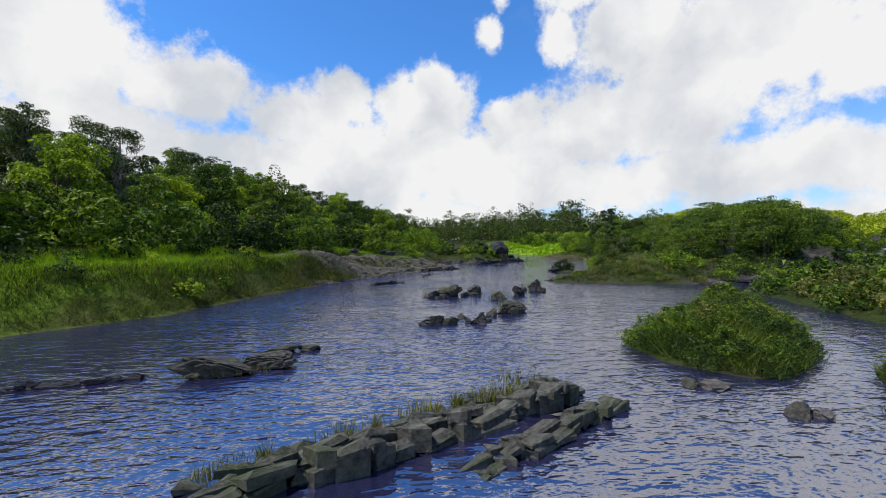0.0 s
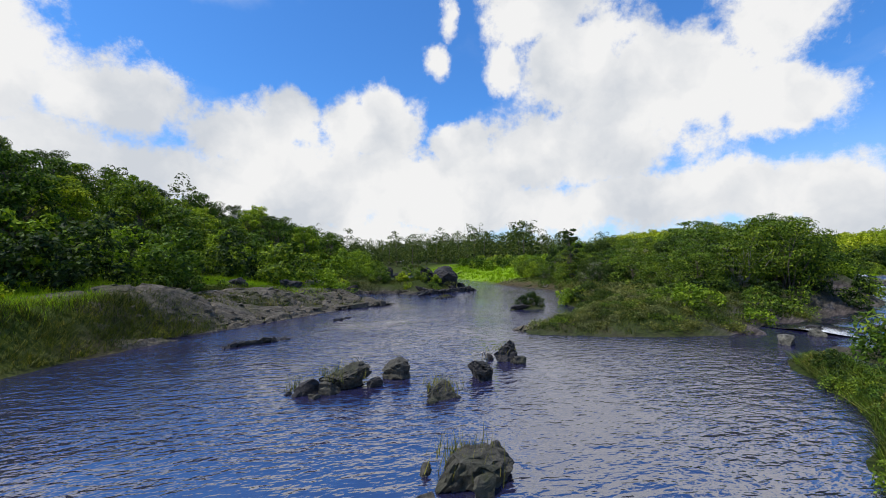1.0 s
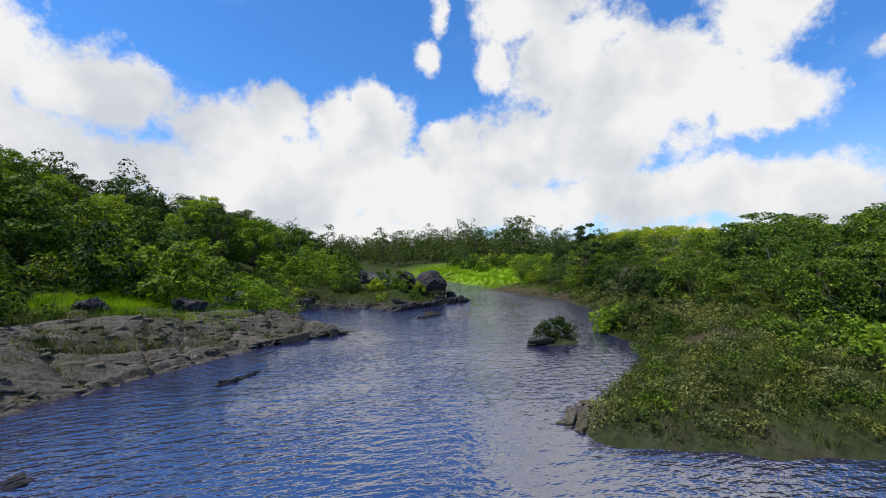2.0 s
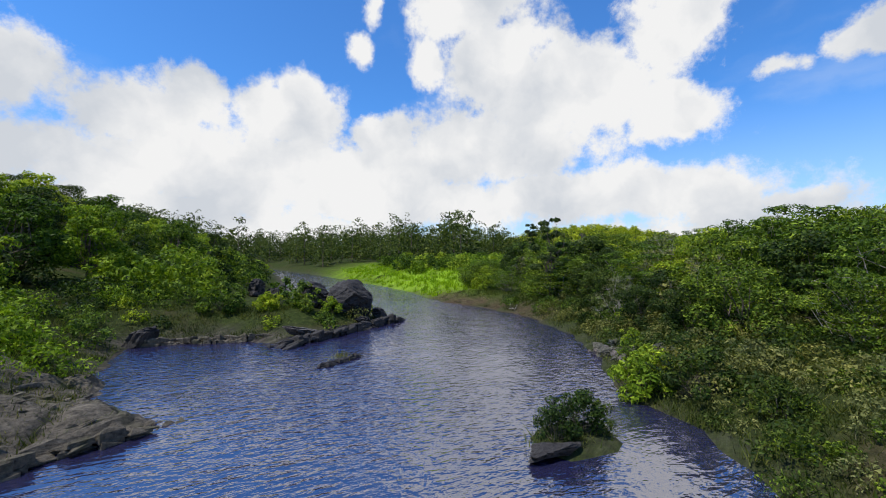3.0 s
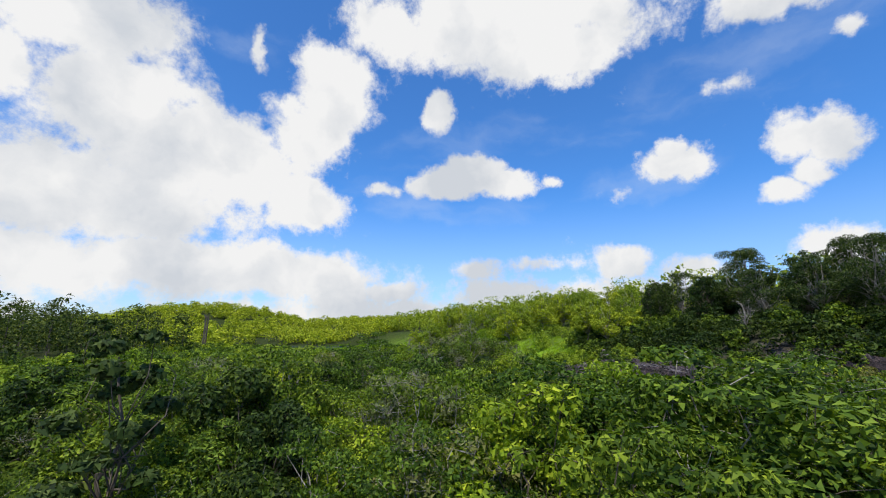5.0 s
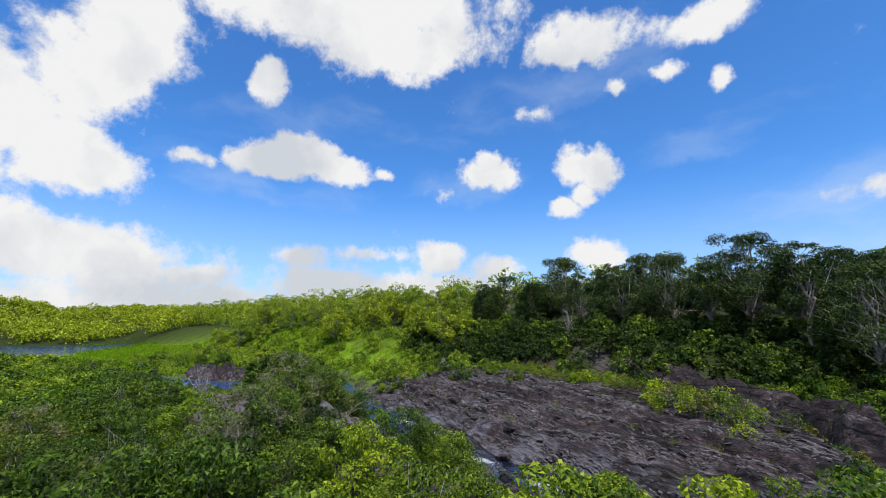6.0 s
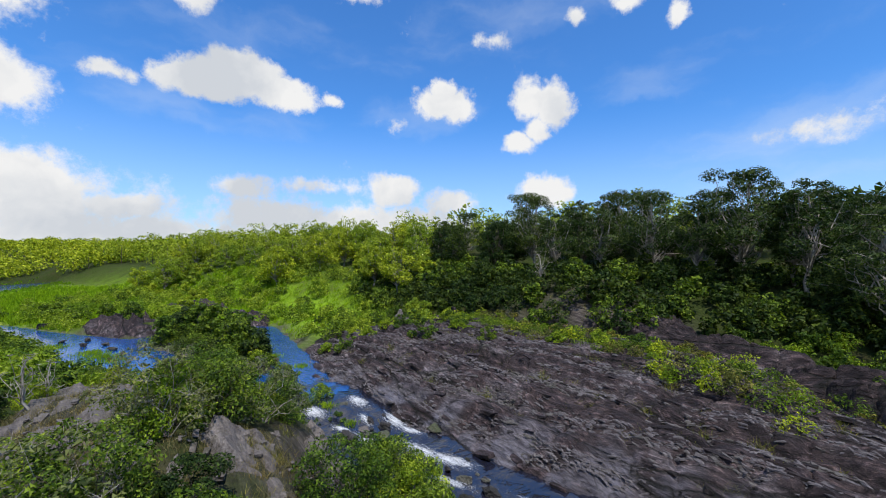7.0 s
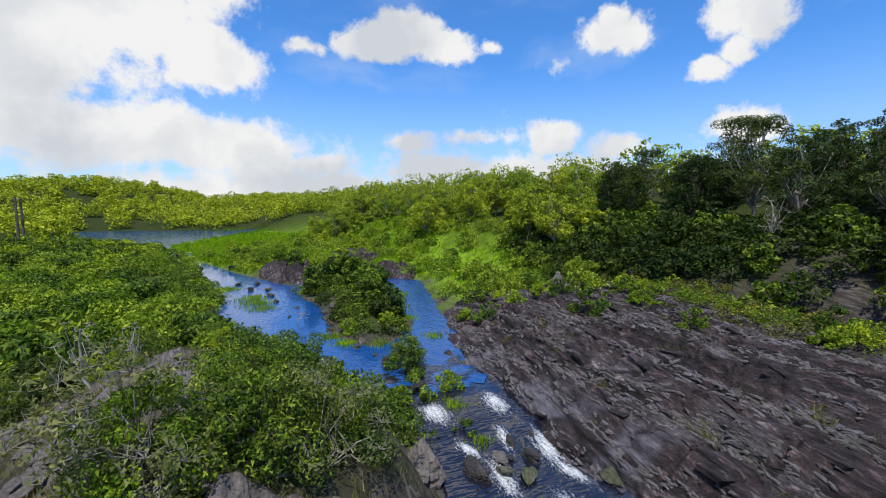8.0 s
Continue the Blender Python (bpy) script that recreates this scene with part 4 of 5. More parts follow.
# single trees that stand out
for x, y, kind, size in ((23.7, 60.0, "slim_a", 1.05), (30, 74, "slim_a", 0.9), (86.5, 33, "bare_a", 1.1), (24.6, 47.0, "grey_a", 1.1), (25.5, 48.6, "fresh_a", 1.0), (75.6, 13.9, "gum_a", 1.15),
                         (84, 19, "gum_a", 1.0), (70, 12, "gum_b", 1.1), (63, 12, "gum_a", 1.0), (101, 21, "gum_b", 1.0), (53.6, 67.6, "bare_a", 0.62), (56.2, 68.6, "bare_a", 0.5), (28, 42.7, "spray_a", 1.15), (30.5, 44.2, "spray_a", 1.2), (27.4, 46.8, "spray_a", 1.05), (31, 40, "spray_a", 1.2), (28.6, 38.4, "spray_a", 1.15), (33.5, 42, "spray_a", 1.25), (26, 41, "shrub_a", 1.1), (50.5, 52.2, "shrub_b", 0.8), (49.0, 50.8, "fresh_a", 0.8), (52.4, 51.4, "shrub_a", 0.68), (47.3, 53.4, "shrub_a", 0.8), (51.4, 58.6, "shrub_b", 0.85), (53.4, 60.2, "shrub_a", 0.85), (49.8, 60.0, "fresh_a", 0.8), (55.4, 60.8, "shrub_b", 0.8), (45.4, 59.6, "shrub_a", 0.85), (44.2, 56.4, "shrub_b", 0.8), (57.0, 61.6, "shrub_a", 0.75), (46.2, 50.6, "shrub_b", 0.75), (54.8, 57.2, "shrub_b", 0.7), (-28, 36, "gum_a", 0.66), (-31, 31, "gum_b", 0.66), (-26, 42, "gum_a", 0.6), (-34, 27, "gum_a", 0.66)):
    plant_at(kind, x, y, size, x * 37)
# distance
def outside(x, y):
    return np.hypot(x - 30, y - 60)
far_wood("far_wood", "distant dark green woodland along the valley", LEAF["gum"], (-150, 100, 130, 300), 9.0, 51,
         lambda x, y, h, low, up, mid: (low > 5) & (up > 7) & ~(left_side(x, y) & (low < 38) & (y < 150)) & (bell(x, y, 15, 112, 6, 12) < 0.3) & (outside(x, y) < 230) & ~((x > 40) & (y < 150)) & ~((x > 88) & (y < 225)) & (lush_mask(x, y, low, up) < 0.5), 11.0, 10.0, 1000, 0.27)
# far woods take the leaf colour with sunlight painted in
far_wood("far_hill_wood", "distant woodland on the hill behind the lake, sunlit tone in its colour", LEAF["sunny"], (110, 170, 480, 560), 13.0, 52,
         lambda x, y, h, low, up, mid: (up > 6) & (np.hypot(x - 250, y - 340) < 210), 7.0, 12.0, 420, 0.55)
far_wood("ridge_wood", "distant yellow-green woodland on the ridge, sunlit tone in its colour", LEAF["sunny"], (110, -60, 330, 180), 10.0, 53,
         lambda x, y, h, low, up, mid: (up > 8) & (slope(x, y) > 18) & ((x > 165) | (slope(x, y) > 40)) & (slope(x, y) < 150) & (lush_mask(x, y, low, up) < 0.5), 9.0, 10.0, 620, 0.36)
far_wood("valley_wood", "dark green woodland along the lower river", LEAF["dark"], (-90, -110, 110, -6), 11.0, 54, lambda x, y, h, low, up, mid: (low > 9), 8.0, 10.0, 130, 0.75)


# ---- grass ----
def blades(rng, x, y, z, height, width, droop=0.35):
    n = len(x)
    a = rng.uniform(0, 6.283, n)
    h = height * rng.uniform(0.5, 1.3, n)
    w = width * rng.uniform(0.7, 1.4, n)
    lean = droop * h * rng.uniform(0.1, 1.2, n)
    foot = np.stack([x, y, z - 0.04], -1)
    side = np.stack([np.cos(a), np.sin(a), np.zeros(n)], -1) * w[:, None]
    b = a + rng.uniform(-1.5, 1.5, n) + 1.57
    tip = foot + np.stack([np.cos(b) * lean, np.sin(b) * lean, h], -1)
    return np.stack([foot - side, foot + side, tip], 1).reshape(-1, 3), np.arange(3 * n).reshape(-1, 3)


def meadow(name, label, leaf, boxes, count, seed, test, height, width, droop=0.35):
    """Grass in tufts, as one thing."""
    rng = np.random.RandomState(seed)
    pieces = []
    share = sum((b[2] - b[0]) * (b[3] - b[1]) for b in boxes)
    for b in boxes:
        tufts = max(8, int(count / 14 * (b[2] - b[0]) * (b[3] - b[1]) / share))
        x, y = rng.uniform(b[0], b[2], tufts), rng.uniform(b[1], b[3], tufts)
        h, low, up, mid = survey(x, y)
        ok = test(x, y, h, low, up, mid)
        x, y = np.repeat(x[ok], 14), np.repeat(y[ok], 14)
        tone = np.repeat(rng.uniform(0.6, 1.3, ok.sum()), 14)
        x, y = x + rng.normal(size=len(x)) * 0.16, y + rng.normal(size=len(y)) * 0.16
        h, low, up, mid = survey(x, y)
        wet = (low < 0.02) | (up < 0.02) | (mid < 0.02)
        x, y, h, tone = x[~wet], y[~wet], h[~wet], tone[~wet]
        pieces.append(blades(rng, x, y, h, height * tone, width, droop))
    me = mesh_from(name, *join(pieces))
    return tagged(part(name, me, leaf), label, "grass", kind="stuff")


meadow("long_grass", "long green grass on the river banks", LEAF["grass"], [(-20, 2, 4, 60), (5, 5, 15, 24), (7, 28, 24, 62), (14, 60, 24, 110)], 470000, 61,
       lambda x, y, h, low, up, mid: (low > 0.15) & (low < 9) & (mid > 0.5) & (bare_mask(x, y, low) < 0.55) & (waves(x, y, 3, 71) > -0.75 + 0.5 * rock_mask(x, y, low, up, mid) * (x < 2)) & (lush_mask(x, y, low, up) < 0.4), 0.25, 0.013, 1.0)
meadow("shore_grass", "dark olive grass hanging over the water's edge", LEAF["grass"], [(-16, 1, -6, 32), (4.5, 5, 15, 24)], 190000, 70,
       lambda x, y, h, low, up, mid: (low > 0.04) & (low < 2.6), 0.3, 0.012, 1.4)
meadow("islet_grass", "thick green grass covering the low islets", LEAF["shrub"], [(5, 5.6, 16, 24)], 60000, 75,
       lambda x, y, h, low, up, mid: (low > 0.15) & (np.minimum(np.minimum(sdf(ISLAND, x, y), sdf(SPIT, x, y)), sdf(SHOAL, x, y)) < 0), 0.34, 0.011, 1.3)
meadow("bank_grass", "bright green grass along the foot of the wood", LEAF["lush"], [(-20, 4, -7, 45), (-11, 40, -3, 50)], 110000, 68,
       lambda x, y, h, low, up, mid: (low > 1.5) & (lush_mask(x, y, low, up) > 0.2), 0.34, 0.012, 0.6)
meadow("bright_grass", "bright green lush grass", LEAF["lush"], [(12, 68, 32, 125), (84, 52, 150, 145), (50, 14, 84, 28)], 170000, 62,
       lambda x, y, h, low, up, mid: (low > 0.2) & (up > 0.2) & (lush_mask(x, y, low, up) > 0.42), 0.5, 0.035, 0.5)
meadow("lake_grass", "bright green reeds and grass flats along the lake", LEAF["lush"], [(95, 90, 240, 200)], 60000, 63,
       lambda x, y, h, low, up, mid: (up > 0.2) & (up < 16) & (x - y < 25), 0.55, 0.11, 0.4)
meadow("flat_grass", "tall bright grass of the marshy flats", LEAF["lush"], [(100, 74, 165, 148)], 60000, 77,
       lambda x, y, h, low, up, mid: (up > 0.3) & (lush_mask(x, y, low, up) > 0.25), 0.8, 0.09, 0.6)
meadow("dry_grass", "dry straw-coloured grass on the rocky ridge", LEAF["dry"], [(36, 52, 60, 68), (46, 26, 76, 50)], 60000, 64,
       lambda x, y, h, low, up, mid: (up > 0.5) & (mid > 1.2) & ((ridge(x, y) > 0.35) | (waves(x, y, 5, 72) > 0.68)), 0.24, 0.009, 0.9)
meadow("litter_grass", "dry brown grass and litter on the cut bank", LEAF["dry"], [(14, 43, 24, 76), (13, 32, 18, 37)], 60000, 84,
       lambda x, y, h, low, up, mid: (low > 0.1) & (bare_mask(x, y, low) > 0.3) & (waves(x, y, 2, 88) > -0.2), 0.16, 0.016, 1.6)
meadow("slab_grass", "olive grass tufts in the hollows of the rock slab", LEAF["olive"], [(46, 28, 86, 58)], 130000, 85,
       lambda x, y, h, low, up, mid: (mid > 3.0) & (up > 1.0) & (waves(x, y, 3.4, 89) > 0.5), 0.26, 0.012, 1.1)
meadow("ridge_grass", "dry pale grass between the rocks of the ridge", LEAF["dry"], [(43, 53, 62, 71)], 130000, 76,
       lambda x, y, h, low, up, mid: (up > 0.8) & (mid > 1.2) & ((ridge(x, y, 1.9) > 0.4) | (np.hypot(x - 48.5, y - 56.8) < 2.6)) & (waves(x, y, 3.2, 80) > -0.2), 0.24, 0.008, 1.0)


# ---- rocks ----
def strata(x, y, turn, seed):
    """Relief of tilted layers: ridges that run one way, broken along their length."""
    c, s = math.cos(turn), math.sin(turn)
    u, v = -x * s + y * c, x * c + y * s
    total = np.zeros(np.shape(x))
    for k, (period, high) in enumerate(((3.1, 0.42), (1.25, 0.22), (0.5, 0.09))):
        ph = u / period + 0.3 * waves(x, y, period * 4, seed + k) + 0.12 * waves(x, y, period * 1.3, seed + 10 + k)
        f = ph - np.floor(ph)
        saw = np.where(f < 0.82, f / 0.82, (1 - f) / 0.18)
        total = total + high * (saw - 0.5) * (0.65 + 0.5 * waves(v, u * 0.6, period * 3, seed + 20 + k))
    ph = v / 2.3 + 0.4 * waves(x, y, 6, seed + 30)
    f = np.abs(ph - np.round(ph))
    return total - 0.16 * np.exp(-(f / 0.05) ** 2)


def bedrock(name, label, box, step, turn, seed, mask, mat, lift=0.1, gain=1.0):
    """Bare layered rock that breaks through the ground."""
    xs, ys = np.arange(box[0], box[2], step), np.arange(box[1], box[3], step)
    x, y = np.meshgrid(xs, ys)
    h, low, up, mid = survey(x, y)
    m = mask(x, y, low, up, mid)
    worn = smooth(3.6, 0.8, mid) * smooth(-0.5, 0.3, waves(x, y, 4.5, seed + 3)) * (x > 20)
    z = h + gain * strata(x, y, turn, seed) * np.clip(m * 1.4, 0, 1) * (1 - 0.6 * worn) + lift * m - 0.45 * smooth(0.35, 0.0, m)
    f = grid_faces(len(xs), len(ys))
    keep = (m.ravel() > 0.03)[f].any(1)
    used, f = np.unique(f[keep], return_inverse=True)
    v = np.stack([x, y, z], -1).reshape(-1, 3)[used]
    return tagged(part(name, mesh_from(name, v, f.reshape(-1, 4), {"worn": worn.ravel()[used]}), mat), label, "rock", kind="structure")


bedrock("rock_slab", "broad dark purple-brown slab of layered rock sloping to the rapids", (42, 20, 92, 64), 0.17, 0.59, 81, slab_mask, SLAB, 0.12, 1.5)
bedrock("rock_ledge", "low terraces of mossy layered rock on the riverbank", (-14, 24, 3, 48), 0.14, 0.72, 82, ledge_mask, LEDGE, 0.1, 1.1)
bedrock("ridge_rock", "sloping bare rock on the ridge above the pool", (42, 52, 64, 72), 0.18, 0.5, 83,
        lambda x, y, low, up, mid: smooth(0.25, 0.6, np.maximum(np.maximum(ridge(x, y, 2.0), bell(x, y, 48.4, 56.8, 2.2, 1.5, 0.3)), bell(x, y, 53.0, 54.2, 1.5, 1.1, 0.3))) * (0.65 + 0.5 * waves(x, y, 4, 75)), PINK, 0.1, 2.0)
bedrock("gully_wall", "dark layered rock face across the gully", (42, 10, 86, 40), 0.17, 0.35, 87,
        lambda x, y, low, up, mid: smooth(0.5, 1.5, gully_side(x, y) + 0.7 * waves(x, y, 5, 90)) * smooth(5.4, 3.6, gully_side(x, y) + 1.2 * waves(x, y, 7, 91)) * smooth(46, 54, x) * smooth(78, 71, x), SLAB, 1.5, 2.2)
bedrock("pool_rock", "dark tilted layers of rock between the pool and the meadow", (84, 70, 128, 104), 0.3, 0.5, 84,
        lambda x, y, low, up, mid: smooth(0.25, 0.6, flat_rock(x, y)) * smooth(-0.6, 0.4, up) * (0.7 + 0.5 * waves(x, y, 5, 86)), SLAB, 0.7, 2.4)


def stone(rng, size, rough=0.15, cuts=11, sub=3):
    """An angular boulder: a ball cut by flat faces, with uneven skin."""
    bm = bmesh.new()
    bmesh.ops.create_icosphere(bm, subdivisions=sub, radius=1.0)
    v = np.array([p.co[:] for p in bm.verts])
    v = np.sign(v) * np.abs(v) ** 0.8
    for _ in range(cuts):
        n = rng.normal(size=3) * (1, 1, 0.7)
        n /= np.linalg.norm(n)
        d = rng.uniform(0.45, 0.85)
        over = np.maximum(v @ n - d, 0)
        v = v - over[:, None] * n * 0.96
    layer = rng.uniform(0.25, 0.4) if sub < 4 else rng.uniform(0.13, 0.2)
    tip = v[:, 2] + 0.35 * v[:, 0]
    step = tip / layer - np.floor(tip / layer)
    v[:, :2] *= (1 - 0.16 * (step < 0.3))[:, None]
    ph = rng.uniform(0, 6.28, 6)
    for k, f in enumerate((2.3, 4.1, 8.7, 15.0) if sub < 4 else (2.3, 5.1, 9.7, 17.0)):
        v = v * (1 + rough / (k + 1) * (np.sin(v[:, :1] * f + ph[k]) * np.cos(v[:, 1:2] * f + ph[(k + 1) % 6]) + 0.6 * np.sin(v[:, 2:] * f * 1.7 + ph[k + 2])) * 0.5)
    v = v * np.array(size)
    for p, co in zip(bm.verts, v):
        p.co = co
    me = bpy.data.meshes.new("rock")
    bm.to_mesh(me)
    bm.free()
    return me


def rock_at(x, y, size, mat, seed, spin=0.0, z=None, tilt=0.0, label="dark grey angular rock in the river", group="rocks in the water"):
    rng = np.random.RandomState(seed)
    me = stone(rng, size, *((0.22, 13, 3) if max(size) < 0.6 else (0.22, 15, 4)))
    me.materials.append(mat)
    base = max(ground_at(x, y), 0.0) if z is None else z
    ob = new("rock", me)
    ob.matrix_basis = pose(x, y, base + size[2] * 0.28, 0, tilt, spin)
    return tagged(ob, label, "rock", group)


def ledge_at(a, b, wide, high, seed, mat, label, base=0.0, unit=0.0):
    """A reef of broken blocks from a to b: an upright face on its right side, tops that dip away to the other."""
    rng = np.random.RandomState(seed)
    a, b = np.array(a, float), np.array(b, float)
    span = np.linalg.norm(b - a)
    way = (b - a) / span
    side = np.array((way[1], -way[0]))
    unit = unit or max(0.26, high * 0.8)
    rows = 2 if wide < 0.4 else 3
    dip = 0.78 * high / (2 * wide)
    foot = (a + b) / 2
    root = tagged(new("rock_reef"), label, "rock", "rocks in the water")
    root.matrix_basis = pose(foot[0], foot[1], 0)
    quads = np.array([(0, 1, 5, 4), (1, 2, 6, 5), (2, 3, 7, 6), (3, 0, 4, 7), (4, 5, 9, 8), (5, 6, 10, 9), (6, 7, 11, 10), (7, 4, 8, 11), (8, 9, 10, 11)])
    for r in range(rows):
        c0, c1 = wide * (1 - 2 * r / rows), wide * (1 - 2 * (r + 1) / rows)
        t = -0.1 * unit
        while t < span:
            run = unit * rng.choice((0.6, 0.9, 1.3, 1.9)) * rng.uniform(0.8, 1.2) * (1 + 0.3 * max(high - 1, 0))
            m = t + run / 2
            ends = float(smooth(-0.02, 0.16, m / span) * smooth(1.02, 0.86, m / span))
            top = high * (1 - 0.78 * r / rows) * (rng.choice((0.45, 0.8, 0.95, 1.0)) if high < 2 else 1.0) * rng.uniform(0.85, 1.15) * (0.1 + 0.9 * ends)
            bend = 0.22 * wide * float(waves(np.array([m]), np.array([0.0]), 2.0, seed)[0])
            cuts = np.r_[-0.45 * high - 0.15, np.sort(rng.uniform(0.1, 0.85, rng.randint(1, 3) + int(top / 0.55))) * top, top]
            for z0, z1 in zip(cuts[:-1], cuts[1:]):
                sh = rng.uniform(-0.17, 0.17, 2) * unit
                yaw = rng.uniform(-0.22, 0.22)
                ts = np.array((t, t + run, t + run, t)) + rng.uniform(-0.3, 0.3, 4) * unit + sh[0]
                cs = np.array((c1, c1, c0, c0)) + rng.uniform(-0.34, 0.34, 4) * wide / rows + sh[1] * 0.8 + bend
                ts, cs = m + (ts - m) * 1.0 - yaw * (cs - (c0 + c1) / 2), cs + yaw * (ts - m)
                tilt = rng.uniform(-0.24, 0.24)
                zb, zt = np.full(4, z0 - 0.03), z1 + dip * (cs - c0) * 0.9 + tilt * (ts - m) + rng.uniform(-0.15, 0.15, 4) * unit
                cut = rng.uniform(0.06, 0.28) * unit
                mid_t, mid_c = ts.mean(), cs.mean()
                ins = 1 - cut / max(0.5 * min(run, 2 * wide / rows), 0.08)
                corner = np.concatenate([np.stack([ts, cs, np.minimum(zb, zt - 0.04)], -1), np.stack([ts + rng.uniform(-0.05, 0.05, 4) * unit, cs, zt - cut * 0.8], -1),
                                         np.stack([mid_t + (ts - mid_t) * ins, mid_c + (cs - mid_c) * ins, zt], -1)])
                xy = a + corner[:, :1] * way + corner[:, 1:2] * side
                part("rock_block", mesh_from("rock_block", np.concatenate([xy - foot, base + corner[:, 2:]], -1), quads), mat, root)
            t += run * rng.uniform(0.85, 1.12)
    return root


REEF = "grey layered rock reef with an upright face in the river"
ledge_at((-2.9, 4.55), (0.6, 6.75), 0.5, 0.44, 400, ROCK, REEF)
ledge_at((0.2, 6.5), (2.3, 8.2), 0.55, 0.36, 401, ROCK, REEF)
ledge_at((0.35, 5.2), (2.95, 7.3), 0.30, 0.26, 402, ROCK, REEF)
ledge_at((-4.8, 27.4), (-2.9, 29.0), 0.25, 0.2, 405, BLACK, "low dark rock reef just above the water")
ledge_at((-1.7, 34.2), (-0.7, 35.8), 0.12, 0.14, 414, BLACK, "low dark rock reef just above the water")
ledge_at((-9.0, 7.9), (-6.3, 8.9), 0.16, 0.1, 403, BLACK, "low dark rock reef just above the water")
ledge_at((-5.0, 38.0), (1.5, 43.6), 0.6, 0.34, 406, LEDGE, "layered rock edge of the bank", 0.0, 0.5)
ledge_at((-8.2, 31.5), (-4.2, 37.5), 0.5, 0.3, 407, LEDGE, "layered rock edge of the bank", 0.0, 0.5)
ledge_at((3.6, 52.2), (11.0, 59.4), 0.8, 0.5, 408, BLACK, "dark rock edge of the islet by the black rock")
ledge_at((-3.6, 55.0), (4.2, 54.6), 0.6, 0.35, 409, LEDGE, "low mossy rock edge of the cove")
ledge_at((5.6, 47.9), (7.3, 49.4), 0.25, 0.2, 410, BLACK, "low dark rock reef just above the water")
ledge_at((7.6, 29.6), (9.0, 31.2), 0.45, 0.25, 411, LEDGE, "pale rock edge under the bushes of the bank")
for n, (x, y, a, b, c) in enumerate(((0.4, 21.8, 0.95, 0.55, 0.55), (-0.5, 21.3, 0.6, 0.35, 0.3), (2.7, 20.6, 0.55, 0.4, 0.36), (5.4, 24.2, 0.8, 0.45, 0.5), (-0.3, 14.6, 0.75, 0.42, 0.36),
                                     (1.3, 14.7, 0.55, 0.35, 0.3), (1.9, 16.0, 0.4, 0.25, 0.2), (2.7, 16.9, 0.9, 0.5, 0.46), (0.7, 15.6, 0.3, 0.2, 0.16))):
    rock_at(x, y, (a * 0.8, b * 0.95, c * 1.1), BLACK if n in (1, 3, 5) else WET, 440 + n, 33 + 9 * math.sin(5 * n), -0.05, 8 * math.sin(3 * n), "dark broken rock standing in the river")
    for k in range(3):
        s = 0.34 + 0.1 * math.sin(n + 4 * k)
        rock_at(x + a * 0.75 * math.cos(2.1 * k + n), y + b * 1.1 * math.sin(2.1 * k + n), (a * s, b * s, c * s * 1.3), WET if k else BLACK, 460 + 5 * n + k, 33 + 30 * math.sin(n + k), -0.04, 0.0, "broken piece of rock beside a larger one in the river")
for n, (x, y, a, b, c, spin, mat) in enumerate((
        (-4.9, 9.0, 1.15, 0.5, 0.3, 24, WET), (-4.1, 9.5, 0.6, 0.4, 0.26, 10, WET), (-4.2, 10.9, 0.55, 0.26, 0.15, 8, WET), (-3.6, 11.0, 0.35, 0.2, 0.1, 30, WET), (5.35, 8.2, 0.42, 0.3, 0.16, 20, PINK), (5.0, 8.35, 0.3, 0.2, 0.12, 60, WET), (5.85, 6.85, 0.34, 0.22, 0.16, 35, WET), (6.2, 6.7, 0.22, 0.2, 0.12, 0, PINK),
        (1.65, 22.7, 0.62, 0.5, 0.48, 30, WET),
        (4.1, 22.2, 0.6, 0.5, 0.42, 60, BLACK), (3.3, 17.6, 0.2, 0.18, 0.14, 0, BLACK),
        (10.3, 38.7, 0.7, 0.4, 0.22, 15, BLACK),
        (7.2, 58.0, 2.0, 1.3, 1.75, 20, BLACK), (5.6, 58.4, 1.6, 1.3, 1.2, 60, BLACK), (8.1, 58.6, 1.1, 0.9, 1.55, 10, BLACK), (9.9, 59.0, 0.9, 0.5, 0.55, 45, BLACK), (8.6, 56.8, 1.2, 0.6, 0.4, 40, BLACK),
        (2.6, 67.2, 1.4, 1.0, 1.5, 10, BLACK), (1.2, 66.0, 1.5, 0.9, 1.0, 70, BLACK), (4.8, 54.0, 1.6, 0.5, 0.25, 40, PINK),
        (-2.6, 54.5, 1.0, 0.6, 0.8, 20, BLACK), (-5.6, 42.0, 0.9, 0.6, 0.7, 10, BLACK), (-8.6, 40.0, 0.8, 0.6, 0.6, 30, BLACK))):
    rock_at(x, y, (a, b, c), mat, 140 + n, spin, tilt=16.0 if a > 1.1 else 0.0)
rng = np.random.RandomState(91)
for k in range(46):     # loose stones under the right bank
    f = rng.rand()
    x, y = 16.6 + 1.2 * f + rng.uniform(-0.3, 1.7), 42.4 + 4.6 * f
    s = rng.uniform(0.14, 0.42)
    rock_at(x, y, (s, s * 0.8, s * 0.6), ROCK if k % 3 else PINK, 200 + k, rng.uniform(0, 180), label="loose grey stone on the shore", group="stones on the shore")
for k in range(26):     # rocks of the lower rapids
    x, y = rng.uniform(16, 34), rng.uniform(23.5, 31)
    s = rng.uniform(0.3, 0.8)
    rock_at(x, y, (s, s * 0.7, s * 0.55), BLACK if k % 2 else ROCK, 260 + k, rng.uniform(0, 180), label="wet dark rock in the rapids", group="rocks in the rapids")
